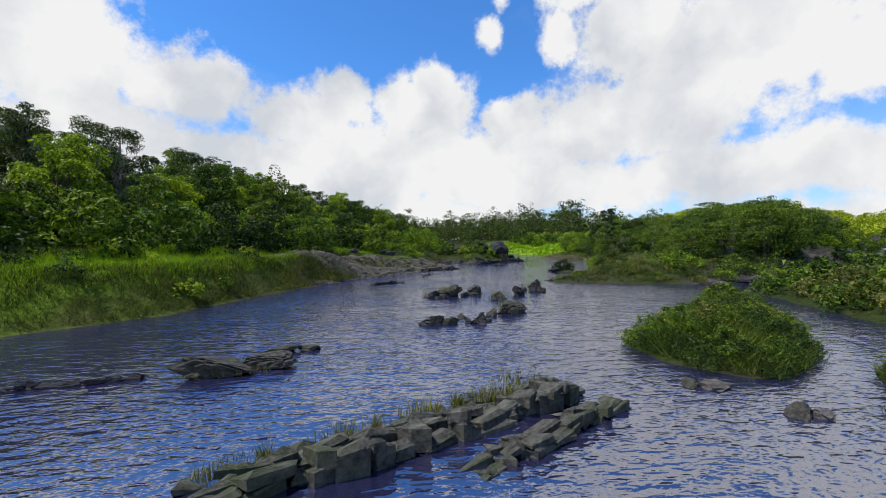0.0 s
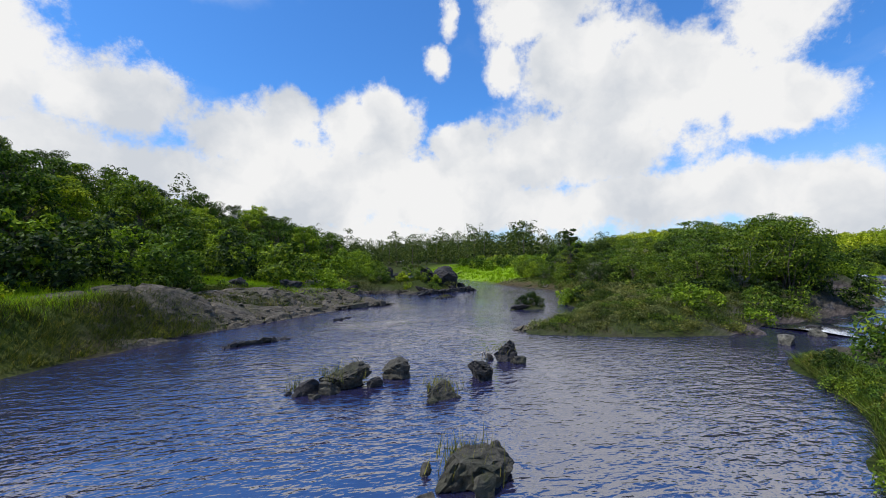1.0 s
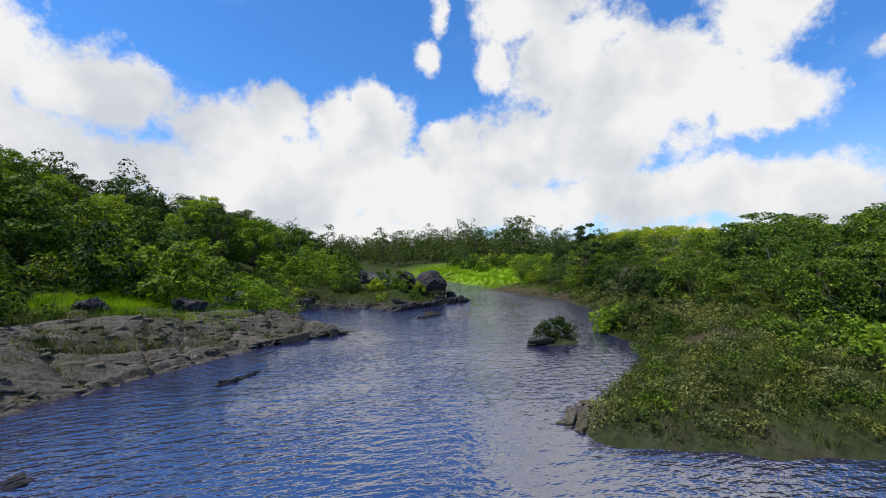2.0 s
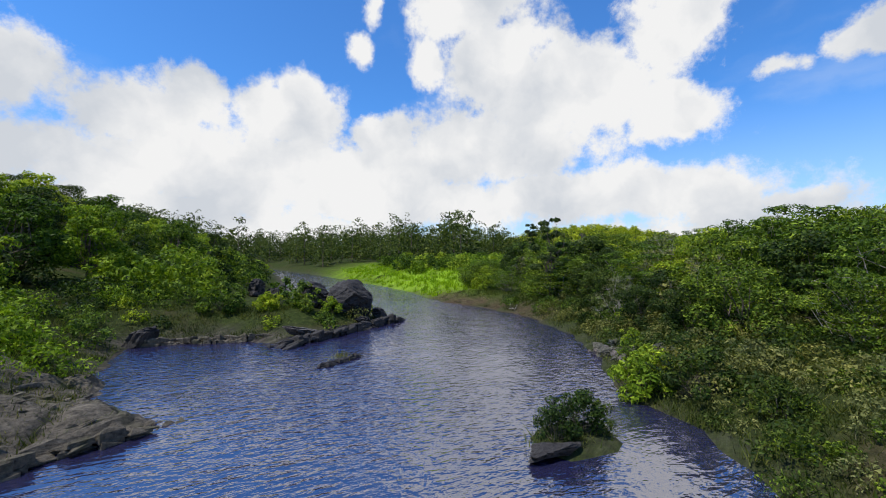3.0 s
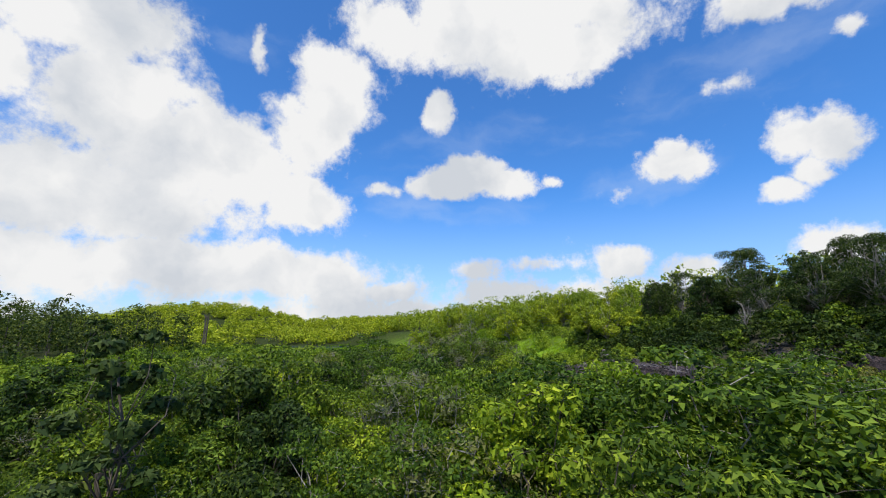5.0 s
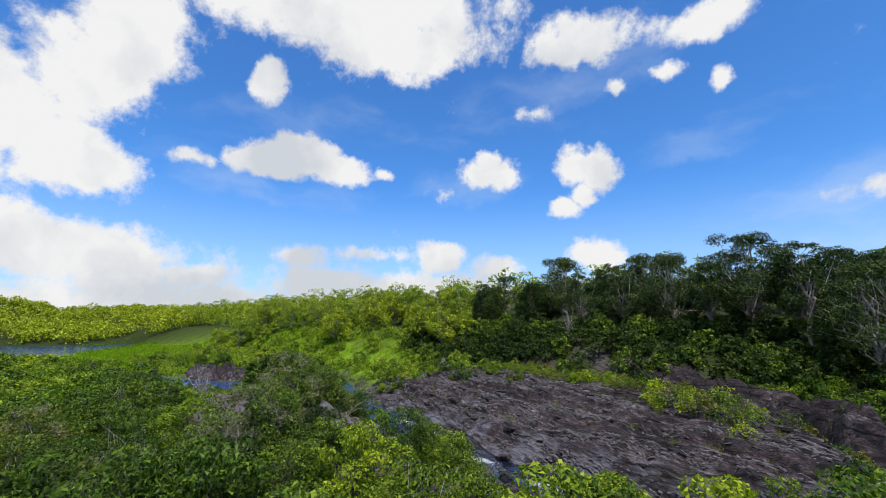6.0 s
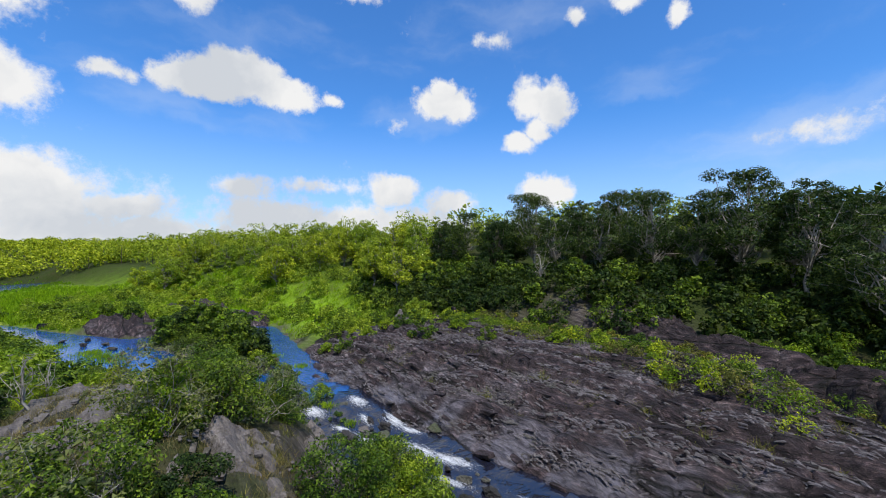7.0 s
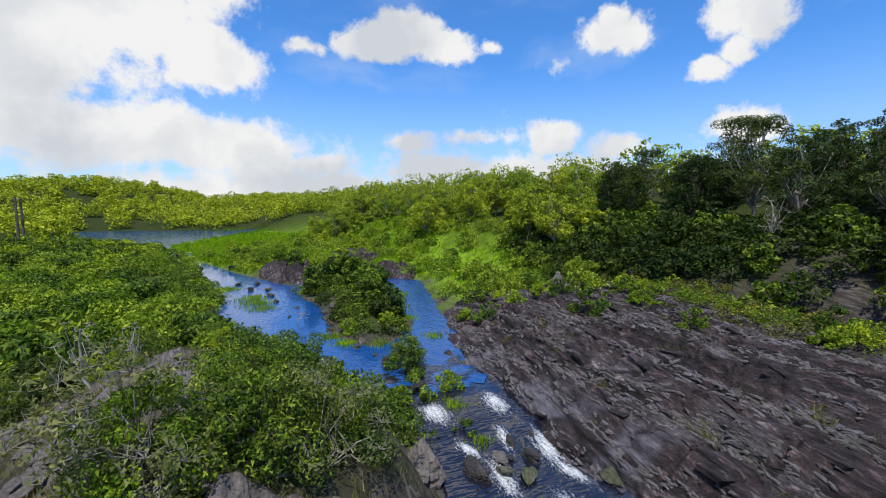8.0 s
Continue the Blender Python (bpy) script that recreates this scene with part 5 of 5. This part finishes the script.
for n, (x, y, a, b, c, spin, mat) in enumerate((
        (62.7, 55.7, 0.9, 0.8, 0.9, 20, ROCK), (59.4, 53.6, 0.65, 0.5, 0.4, 40, PINK), (60.8, 52.8, 0.5, 0.4, 0.3, 10, ROCK), (61.4, 55.2, 0.4, 0.3, 0.3, 0, BLACK), (58.2, 54.4, 0.8, 0.5, 0.5, 60, BLACK),
        (57.3, 56.2, 0.9, 0.8, 1.1, 30, PINK), (56.2, 56.0, 0.9, 0.6, 0.5, 10, PINK), (63.6, 58.5, 0.6, 0.4, 0.35, 0, BLACK), (66.2, 61.5, 0.6, 0.4, 0.4, 30, BLACK), (72.2, 63.6, 0.8, 0.5, 0.3, 50, ROCK),
        (81.2, 51.4, 1.0, 0.9, 1.3, 15, PINK), (80.2, 50.6, 0.9, 0.7, 0.8, 60, PINK), (85.2, 45.2, 1.5, 0.9, 0.9, 40, BLACK), (87.0, 44.2, 1.4, 1.0, 1.0, 20, SLAB), (83.6, 46.6, 1.1, 0.8, 0.6, 10, SLAB),
        (78.2, 71.6, 1.6, 0.7, 0.35, 45, ROCK), (80.4, 73.8, 1.4, 0.6, 0.35, 45, ROCK), (84, 86, 0.9, 0.5, 0.4, 20, BLACK), (86.4, 90, 0.7, 0.4, 0.3, 0, BLACK), (97, 100, 1.1, 0.7, 0.6, 0, BLACK), (93, 103, 1.0, 0.8, 0.9, 0, BLACK), (92, 106, 1.6, 1.0, 1.1, 0, BLACK))):
    rock_at(x, y, (a, b, c), mat, 300 + n, spin, max(ground_at(x, y), POOL_LEVEL if x > 63.5 and y > 56 else 0.9), label="rock at the upper pool and rapids", group="rocks round the pool")
for k in range(30):     # stones that split the water of the rapids
    f = rng.rand()
    x, y = 62.5 - 9.5 * f + rng.normal() * 1.3, 55.8 - 8.6 * f + rng.normal() * 1.3
    s = rng.uniform(0.16, 0.5)
    rock_at(x, y, (s * 1.3, s * 0.8, s * 0.6), BLACK if k % 3 else ROCK, 520 + k, 35 + rng.uniform(-25, 25), max(ground_at(x, y), 1.25 - 0.7 * f), label="wet dark rock in the rapids", group="rocks in the rapids")


def plate(seed):
    """A flat broken stone: a box with uneven corners."""
    rng = np.random.RandomState(seed)
    bm = bmesh.new()
    bmesh.ops.create_cube(bm, size=1.0)
    for v in bm.verts:
        v.co = Vector((v.co.x * rng.uniform(0.75, 1.2), v.co.y * rng.uniform(0.7, 1.25), v.co.z * rng.uniform(0.6, 1.2) + 0.15 * v.co.x))
    bmesh.ops.bevel(bm, geom=bm.edges[:], offset=0.06, segments=1, affect="EDGES")
    me = bpy.data.meshes.new("stone")
    bm.to_mesh(me)
    bm.free()
    return me


def lay_plates(parent, mat, box, count, seed, mask, turn, relief, sizes=(0.25, 0.9)):
    """Loose plates and blocks of stone on bare rock, each a piece of it."""
    rng = np.random.RandomState(seed)
    shapes = [plate(seed + k) for k in range(8)]
    for me in shapes:
        me.materials.append(mat)
    x, y = rng.uniform(box[0], box[2], count * 6), rng.uniform(box[1], box[3], count * 6)
    h, low, up, mid = survey(x, y)
    m = mask(x, y, low, up, mid)
    z = h + relief(x, y, m)
    n = 0
    for px, py, pz, pm in zip(x, y, z, m):
        if pm < 0.6 or n >= count:
            continue
        n += 1
        s = rng.uniform(*sizes) * rng.uniform(0.5, 1)
        ob = part("stone", shapes[rng.randint(8)], None, parent)
        ob.matrix_basis = pose(px, py, pz, rng.uniform(-14, 14), rng.uniform(-14, 14), math.degrees(turn) + rng.uniform(-18, 18)) @ Matrix.Diagonal((s * 1.7, s * 0.7, s * 0.35, 1))


def rubble(name, label, mat, box, count, seed, mask, turn, relief, size):
    """Small broken stone past counting."""
    rng = np.random.RandomState(seed)
    x, y = rng.uniform(box[0], box[2], count), rng.uniform(box[1], box[3], count)
    h, low, up, mid = survey(x, y)
    m = mask(x, y, low, up, mid)
    keep = (m > 0.5) & (waves((x * math.cos(turn) + y * math.sin(turn)) * 0.3, y * math.cos(turn) - x * math.sin(turn), 2.2, seed) + 0.35 * rng.normal(size=count) > 0.25)
    x, y, z = x[keep], y[keep], (h + relief(x, y, m))[keep]
    n = len(x)
    corner = np.array([(-1, -1, -1), (1, -1, -1), (1, 1, -1), (-1, 1, -1), (-0.8, -0.7, 1), (0.8, -0.8, 1), (0.7, 0.8, 1), (-0.8, 0.7, 1)], float)
    v = corner[None] * rng.uniform(0.7, 1.3, (n, 8, 3)) * (size * rng.uniform(0.4, 1.6, (n, 1, 1))) * np.array((2.1, 0.7, 0.32))
    v[:, :, 2] += v[:, :, 0] * rng.uniform(-0.4, 0.4, (n, 1)) + v[:, :, 1] * rng.uniform(-0.5, 0.5, (n, 1))
    a = turn + rng.normal(size=n) * 0.35
    c, s = np.cos(a)[:, None], np.sin(a)[:, None]
    v = np.stack([v[:, :, 0] * c - v[:, :, 1] * s + x[:, None], v[:, :, 0] * s + v[:, :, 1] * c + y[:, None], v[:, :, 2] + z[:, None]], -1)
    f = np.array([(4, 5, 6, 7), (0, 1, 5, 4), (1, 2, 6, 5), (2, 3, 7, 6), (3, 0, 4, 7)])
    me = mesh_from(name, v.reshape(-1, 3), (f[None] + 8 * np.arange(n)[:, None, None]).reshape(-1, 4))
    return tagged(part(name, me, mat), label, "rubble", kind="stuff")


def slab_relief(x, y, m):
    return 1.35 * strata(x, y, 0.59, 81) * np.clip(m * 1.4, 0, 1) + 0.12 * m


def ledge_relief(x, y, m):
    return 1.1 * strata(x, y, 0.72, 82) * np.clip(m * 1.4, 0, 1) + 0.1 * m


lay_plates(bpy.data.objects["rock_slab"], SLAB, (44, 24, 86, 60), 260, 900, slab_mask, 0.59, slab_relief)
lay_plates(bpy.data.objects["ridge_rock"], PINK, (43, 53, 62, 71), 120, 910, lambda x, y, low, up, mid: ridge(x, y) + bell(x, y, 48.6, 56.8, 3, 2.2, 0.3), 0.5, lambda x, y, m: 0.1 + 0 * x, (0.18, 0.5))
lay_plates(bpy.data.objects["rock_ledge"], LEDGE, (-13, 26, 2, 47), 110, 920, ledge_mask, 0.72, ledge_relief, (0.14, 0.42))
rubble("slab_rubble", "broken flakes of pale purple-grey rock lying on the slab", FLAKE, (43, 23, 88, 61), 60000, 940, slab_mask, 0.59, slab_relief, 0.075)
rubble("ledge_rubble", "broken grey flakes of rock on the terraces", LEDGE, (-13, 26, 2, 47), 2600, 941, ledge_mask, 0.72, ledge_relief, 0.08)

# ---- plants at the water ----
rng = np.random.RandomState(92)
for x, y, kind, size in ((11.4, 39.4, "small_c", 0.9), (10.8, 39.3, "small_c", 0.7), (12.0, 39.6, "small_c", 0.75), (14.9, 41.2, "small_b", 1.3), (16.4, 42.2, "small_b", 1.2), (16.0, 40.0, "small_c", 1.3), (16.2, 37.8, "small_c", 0.8),
                         (6.4, 57.0, "small_b", 1.0), (5.0, 57.2, "small_a", 1.3), (3.0, 57.5, "small_b", 1.2), (4.0, 59.5, "small_a", 1.5), (0.5, 58.0, "small_a", 1.4), (19.0, 46.0, "small_b", 0.8), (21.6, 49.0, "small_b", 0.9), (22.4, 52, "small_a", 1.3)):
    plant_at(kind, x, y, size * 1.0, rng.uniform(0, 360), 1.0, 0.05, max(ground_at(x, y), 0.05))
for x, y, kind, size in ((76.5, 67.4, "bush_a", 1.0), (79.6, 68.4, "bush_a", 1.1), (82.5, 71.5, "bush_a", 1.15), (85.5, 74.6, "bush_a", 1.1), (86.6, 76.9, "bush_b", 1.0), (83, 77.0, "bush_a", 1.0), (74.0, 64.6, "bush_b", 0.8), (72.8, 64.2, "small_b", 1.2),
                         (71.0, 66.5, "small_b", 1.2), (67.2, 60.4, "shrub_b", 0.62), (65.6, 59.8, "small_a", 1.4), (64.0, 57.0, "small_b", 1.1), (60.7, 55.4, "small_a", 0.9), (59.8, 55.2, "small_b", 0.7), (61.6, 58.2, "small_a", 1.3), (74.5, 56.4, "small_a", 1.2), (76.5, 58.6, "small_b", 1.1),
                         (79.5, 52.6, "small_b", 1.3), (80.5, 49.8, "small_a", 1.3), (78.2, 51.0, "small_a", 1.2), (76, 45.6, "small_b", 1.2), (80, 44.5, "small_b", 1.4), (70.4, 43.5, "small_a", 1.1), (68, 38, "small_b", 1.3), (70.5, 36.5, "small_a", 1.4), (66.5, 35.0, "small_b", 1.5), (63.5, 33.2, "small_a", 1.3),
                         (90.5, 80, "bush_b", 0.8), (94, 87, "bush_a", 0.9), (100, 94, "bush_a", 0.8), (104, 104, "bush_a", 0.9)):
    plant_at(kind, x, y, size, rng.uniform(0, 360), 1.0, 0.08, max(ground_at(x, y), POOL_LEVEL - 0.05 if y > 56 and x > 62 else 0.7))
undergrowth("gully_herbs", "bright low bushes along the gully", ["shrub", "fresh", "olive"], (44, 16, 84, 40), 1.7, 55, lambda x, y, h, low, up, mid: (y - np.interp(x, [44, 52, 62, 72, 80], [27, 27, 25.5, 29.5, 37]) > np.where(x > 60, 0.6, -1.5)) & (line_near(x, y, GULLY) < np.where(x > 60, 5.0, 1.8) + 1.2 * waves(x, y, 4, 70)), 1.0, 1.8, 420, 0.075)
scatter(["small_b", "small_a"], (74, 46, 100, 62), 2.6, 56, lambda x, y, h, low, up, mid: (up > 0.8) & (slope(x, y) < 6) & (waves(x, y, 7, 76) > 0.0), (0.8, 1.7))
scatter(["small_c", "small_a", "small_c", "small_a"], (5, 5, 16, 24), 1.9, 64, lambda x, y, h, low, up, mid: (low > 0.3) & (sdf(ISLAND, x, y) < -0.4), (0.55, 0.85), (0.7, 0.95))
def islet(x, y):
    return np.minimum(np.minimum(sdf(ISLAND, x, y), sdf(SPIT, x, y)), sdf(SHOAL, x, y))
undergrowth("islet_bushes", "low rounded green bushes covering the islets", ["shrub", "dark", "shrub", "olive", "shrub"], (4.5, 5, 16, 24), 0.72, 57, lambda x, y, h, low, up, mid: (islet(x, y) < -0.12) & (waves(x, y, 2.6, 83) > -0.75), 0.5, 1.1, 900, 0.028)
undergrowth("shore_herbs", "low green herbs and bushes on the shores", ["shrub", "olive", "dark", "shrub"], (11.5, -2, 26, 27), 1.25, 58, lambda x, y, h, low, up, mid: (low > 0.2) & (low < 6) & (islet(x, y) > 0.5) & (mid > 0.3), 1.1, 1.9, 420, 0.085)
undergrowth("bank_herbs", "low green herbs under the thicket of the bank", ["shrub", "dark", "olive", "dark", "grey"], (8, 29, 27, 64), 1.3, 59, lambda x, y, h, low, up, mid: (low > 0.7 + 0.9 * smooth(37, 33, y) + 0.5 * waves(x, y, 3, 70)) & (waves(x, y, 4, 85) > -0.55) & (low < 5.0 + 4.5 * smooth(51, 43, y)) & (mid > 1) & ~left_side(x, y) & (y > 37.5 + waves(x, y, 3, 94)), 0.9, 1.7, 520, 0.055)
undergrowth("inlet_herbs", "low grey-green herbs on the flat bank by the inlet", ["olive", "grey", "dark", "shrub"], (8, 28, 26, 39), 0.75, 63, lambda x, y, h, low, up, mid: (low > 0.35) & (mid > 0.4) & ~left_side(x, y) & (waves(x, y, 3.4, 95) > -0.6) & (bare_mask(x, y, low) < 0.5), 0.42, 1.05, 420, 0.034)
undergrowth("cove_bushes", "green bushes on the bank of the cove", ["shrub", "fresh", "dark", "shrub"], (-12, 44, 5, 66), 1.9, 61, lambda x, y, h, low, up, mid: (low > 1.0) & (low < 8) & left_side(x, y) & (x < -1.5 + 3 * smooth(58, 62, y)) & (waves(x, y, 6, 92) > -0.25), 1.4, 2.4, 620, 0.075)
undergrowth("slab_edge_bushes", "bright low bushes along the upper edge of the rock slab", ["fresh", "shrub", "fresh", "olive"], (52, 27, 88, 46), 1.35, 62, lambda x, y, h, low, up, mid: np.abs(y - np.interp(x, [52, 65, 80, 88], [31, 35, 41, 46])) < 2.0 + 1.2 * waves(x, y, 5, 93), 1.2, 1.9, 420, 0.07)
undergrowth("meadow_herbs", "low bushes scattered over the grassy bank", ["shrub", "fresh", "dark"], (-18, 4, 8, 70), 2.4, 60, lambda x, y, h, low, up, mid: (low > 0.7) & (low < 6.5) & left_side(x, y) & (waves(x, y, 9, 77) > -0.2) & (ledge_mask(x, y, low, up, mid) < 0.35), 0.7, 1.3, 320, 0.065)
undergrowth("wall_bushes", "yellow-green bushes on top of the gully wall", ["fresh", "shrub", "dark"], (44, 6, 84, 30), 2.4, 74, lambda x, y, h, low, up, mid: (slope(x, y) > -9) & (slope(x, y) < 5) & (y - np.interp(x, [44, 52, 62, 72, 80], [27, 27, 25.5, 29.5, 37]) < -4.2), 2.0, 3.2, 600, 0.12)
undergrowth("stream_herbs", "green herbs and bushes along the lower stream", ["shrub", "dark", "fresh"], (17, 22, 48, 46), 1.9, 73, lambda x, y, h, low, up, mid: (mid > 0.2) & (mid < 5.5) & (low > 0.4) & (x < 47), 1.1, 2.1, 420, 0.085)
undergrowth("pool_herbs", "low green bushes along the edge of the upper pool", ["shrub", "fresh", "shrub"], (54, 54, 92, 104), 1.4, 71, lambda x, y, h, low, up, mid: (up > 0.25) & (up < 4.5) & (mid > 0.3) & (x < 62 + 0.75 * (y - 58)), 1.1, 2.1, 380, 0.09)
undergrowth("island_bushes", "dense dark bushes on the pool's island", ["shrub", "dark", "shrub"], (68, 60, 92, 82), 1.6, 78, lambda x, y, h, low, up, mid: sdf(POOL_ISLAND, x, y) < -0.3, 1.3, 2.2, 420, 0.09)
undergrowth("lake_bushes", "low green bushes on the shore of the lake", ["shrub", "fresh", "shrub"], (86, 112, 128, 170), 3.6, 79, lambda x, y, h, low, up, mid: (up > 1.2) & (x - 0.6 * y < 40), 1.7, 3.6, 260, 0.24)
undergrowth("flat_bushes", "bright bushes on the grassy flats beyond the pool", ["sunny", "fresh", "sunny", "shrub"], (82, 50, 140, 118), 2.9, 72, lambda x, y, h, low, up, mid: (up > 1.0) & (slope(x, y) < 20) & (waves(x, y, 9, 78) > -0.3) & (flat_rock(x, y) < 0.35), 2.0, 3.2, 520, 0.13)
meadow("ledge_grass", "short olive grass between the rock terraces", LEAF["olive"], [(-14, 24, 2, 46)], 90000, 67,
       lambda x, y, h, low, up, mid: (low > 0.2) & (low < 8) & left_side(x, y) & (waves(x, y, 2.2, 79) > 0.3), 0.2, 0.014, 0.8)


def utility_poles(x, y, high):
    """Two tall timber poles side by side, tied by cross-arms."""
    root = tagged(new("utility_pole"), "pair of tall dark timber poles tied by cross-arms", "utility pole")
    root.matrix_basis = pose(x, y, ground_at(x, y), 0, 0, 35)
    for side in (-1.1, 1.1):
        part("pole", mesh_from("pole", *tube([(side, 0, -0.5), (side, 0, high * 0.5), (side, 0, high)], [0.34, 0.3, 0.26], 8), None, True), BARK, root)
    for z in (high * 0.55, high * 0.93):
        part("cross_arm", mesh_from("cross_arm", *tube([(-1.9, 0.2, z), (0, 0.2, z), (1.9, 0.2, z)], [0.1, 0.1, 0.1], 4)), BARK, root)
    for side in (-1.7, 0.0, 1.7):
        part("insulator", mesh_from("insulator", *tube([(side, 0.2, high * 0.93), (side, 0.2, high * 0.93 + 0.25), (side, 0.2, high * 0.93 + 0.5)], [0.06, 0.1, 0.05], 6)), PALE, root)


def snag(x, y, z, reach, seed):
    """A dead branch that sticks out of the water."""
    rng = np.random.RandomState(seed)
    pieces = [branch(rng, (0, 0, -0.4), (reach * 0.6, 0.1, reach * 0.5), 0.06, 0.03, 6, 0.06)]
    for k in range(7):
        t = rng.uniform(0.35, 1)
        a = np.array((reach * 0.6 * t, 0.1 * t, reach * 0.5 * t))
        pieces.append(branch(rng, a, a + rng.normal(size=3) * 0.32 * reach * np.array((1, 1, 0.6)) + (0, 0, 0.1), 0.025, 0.008, 4, 0.1, 4))
    ob = part("driftwood", mesh_from("driftwood", *join([p for p in pieces if True]), None, True) if len({p[1].shape[1] for p in pieces}) == 1 else None, PALE)
    ob.matrix_basis = pose(x, y, z, 0, 0, rng.uniform(0, 360))
    return tagged(ob, "grey dead branch standing out of the water", "branch", "dead branches in the water")


utility_poles(118, 184, 11)
for k, (x, y, z, r) in enumerate(((72.6, 72.2, 1.7, 1.6), (67.4, 66.6, 1.7, 1.0), (69.2, 64.6, 1.7, 0.7), (66.2, 69.0, 1.7, 1.2), (17.2, 42.6, 0.0, 1.2), (20.2, 60.2, 0.0, 1.0), (0.6, 22.2, 0.2, 0.5), (4.4, 22.6, 0.3, 0.5))):
    snag(x, y, z, r, 500 + k)


def tufts(name, label, leaf, places, seed, width=0.012):
    """Grass that grows on the rocks: x, y, z, reach and height of each patch."""
    rng = np.random.RandomState(seed)
    pieces = []
    for x, y, z, reach, high, n in places:
        px, py = x + rng.normal(size=n) * reach, y + rng.normal(size=n) * reach
        pieces.append(blades(rng, px, py, np.full(n, z), high, width, 0.5))
    return tagged(part(name, mesh_from(name, *join(pieces)), leaf), label, "grass", kind="stuff")


tufts("reef_grass", "olive grass growing on the river rocks", LEAF["olive"],
      [(-3.0 + 3.9 * k / 21 + 0.12 * math.sin(k * 2.7), 4.85 + 2.6 * k / 21 + 0.2 + 0.12 * math.sin(k * 4.1), 0.02, 0.10 + 0.05 * math.sin(k), 0.13 + 0.08 * math.sin(k * 1.9) + 0.006 * k, 70 + int(45 * math.sin(k * 3.3))) for k in range(22)]
      + [(1.4, 8.1, 0.12, 0.2, 0.22, 110), (1.9, 8.2, 0.1, 0.15, 0.2, 80), (1.2, 7.4, 0.2, 0.12, 0.16, 60), (-5.0, 9.2, 0.1, 0.35, 0.14, 260), (-4.3, 9.4, 0.08, 0.25, 0.12, 140),
         (2.7, 17.0, 0.2, 0.25, 0.35, 250), (0.2, 21.9, 0.3, 0.3, 0.3, 200), (2.8, 20.8, 0.2, 0.2, 0.3, 160), (5.3, 24.3, 0.3, 0.2, 0.25, 120), (6.6, 49.0, 0.12, 0.25, 0.25, 160), (-0.8, 21.6, 0.0, 0.15, 0.5, 60)], 66, 0.007)
tufts("reed_stems", "thin dark reed stems on the river rocks", LEAF["grass"],
      [(0.1 + 0.14 * k, 6.75 + 0.1 * k, 0.05, 0.07, 0.36, 14) for k in range(7)] + [(1.7, 8.2, 0.1, 0.3, 0.36, 16)], 69, 0.006)
tufts("pool_grass", "bright green grass mats at the rims of the pool", LEAF["lush"],
      [(70.4, 67.4, 1.72, 0.5, 0.3, 500), (69.2, 65.8, 1.72, 0.4, 0.3, 400), (69.6, 63.4, 1.72, 0.4, 0.35, 300), (78.2, 80.6, 1.72, 0.8, 0.35, 700), (80.2, 82.6, 1.72, 0.7, 0.35, 600), (76.4, 78.4, 1.72, 0.7, 0.3, 500), (83.4, 89.0, 1.72, 0.8, 0.35, 600),
       (72.6, 60.2, 1.72, 0.4, 0.3, 250), (76.6, 64.0, 1.72, 0.5, 0.35, 350), (86.0, 68.6, 1.72, 0.8, 0.4, 500), (62.4, 56.3, 1.6, 0.3, 0.3, 250), (60.2, 54.5, 1.2, 0.2, 0.25, 150)], 88, 0.03)
for k, (x, y, s) in enumerate(((71.6, 68.2, 0.6), (73.4, 69.4, 0.7), (75.0, 70.6, 0.8), (76.6, 71.9, 0.6), (68.6, 64.6, 0.4), (67.6, 62.8, 0.35), (79.4, 79.2, 0.5), (81.8, 81.6, 0.6), (66.0, 60.9, 0.4), (77.8, 75.6, 0.4), (74.6, 74.2, 0.35), (84.5, 84.0, 0.6), (87.5, 88.0, 0.7))):
    rock_at(x, y, (s * 1.5, s * 0.7, s * 0.5), WET, 640 + k, 40 + 20 * math.sin(k), POOL_LEVEL - 0.05, 0.0, "dark flat rock in the upper pool", "rocks round the pool")
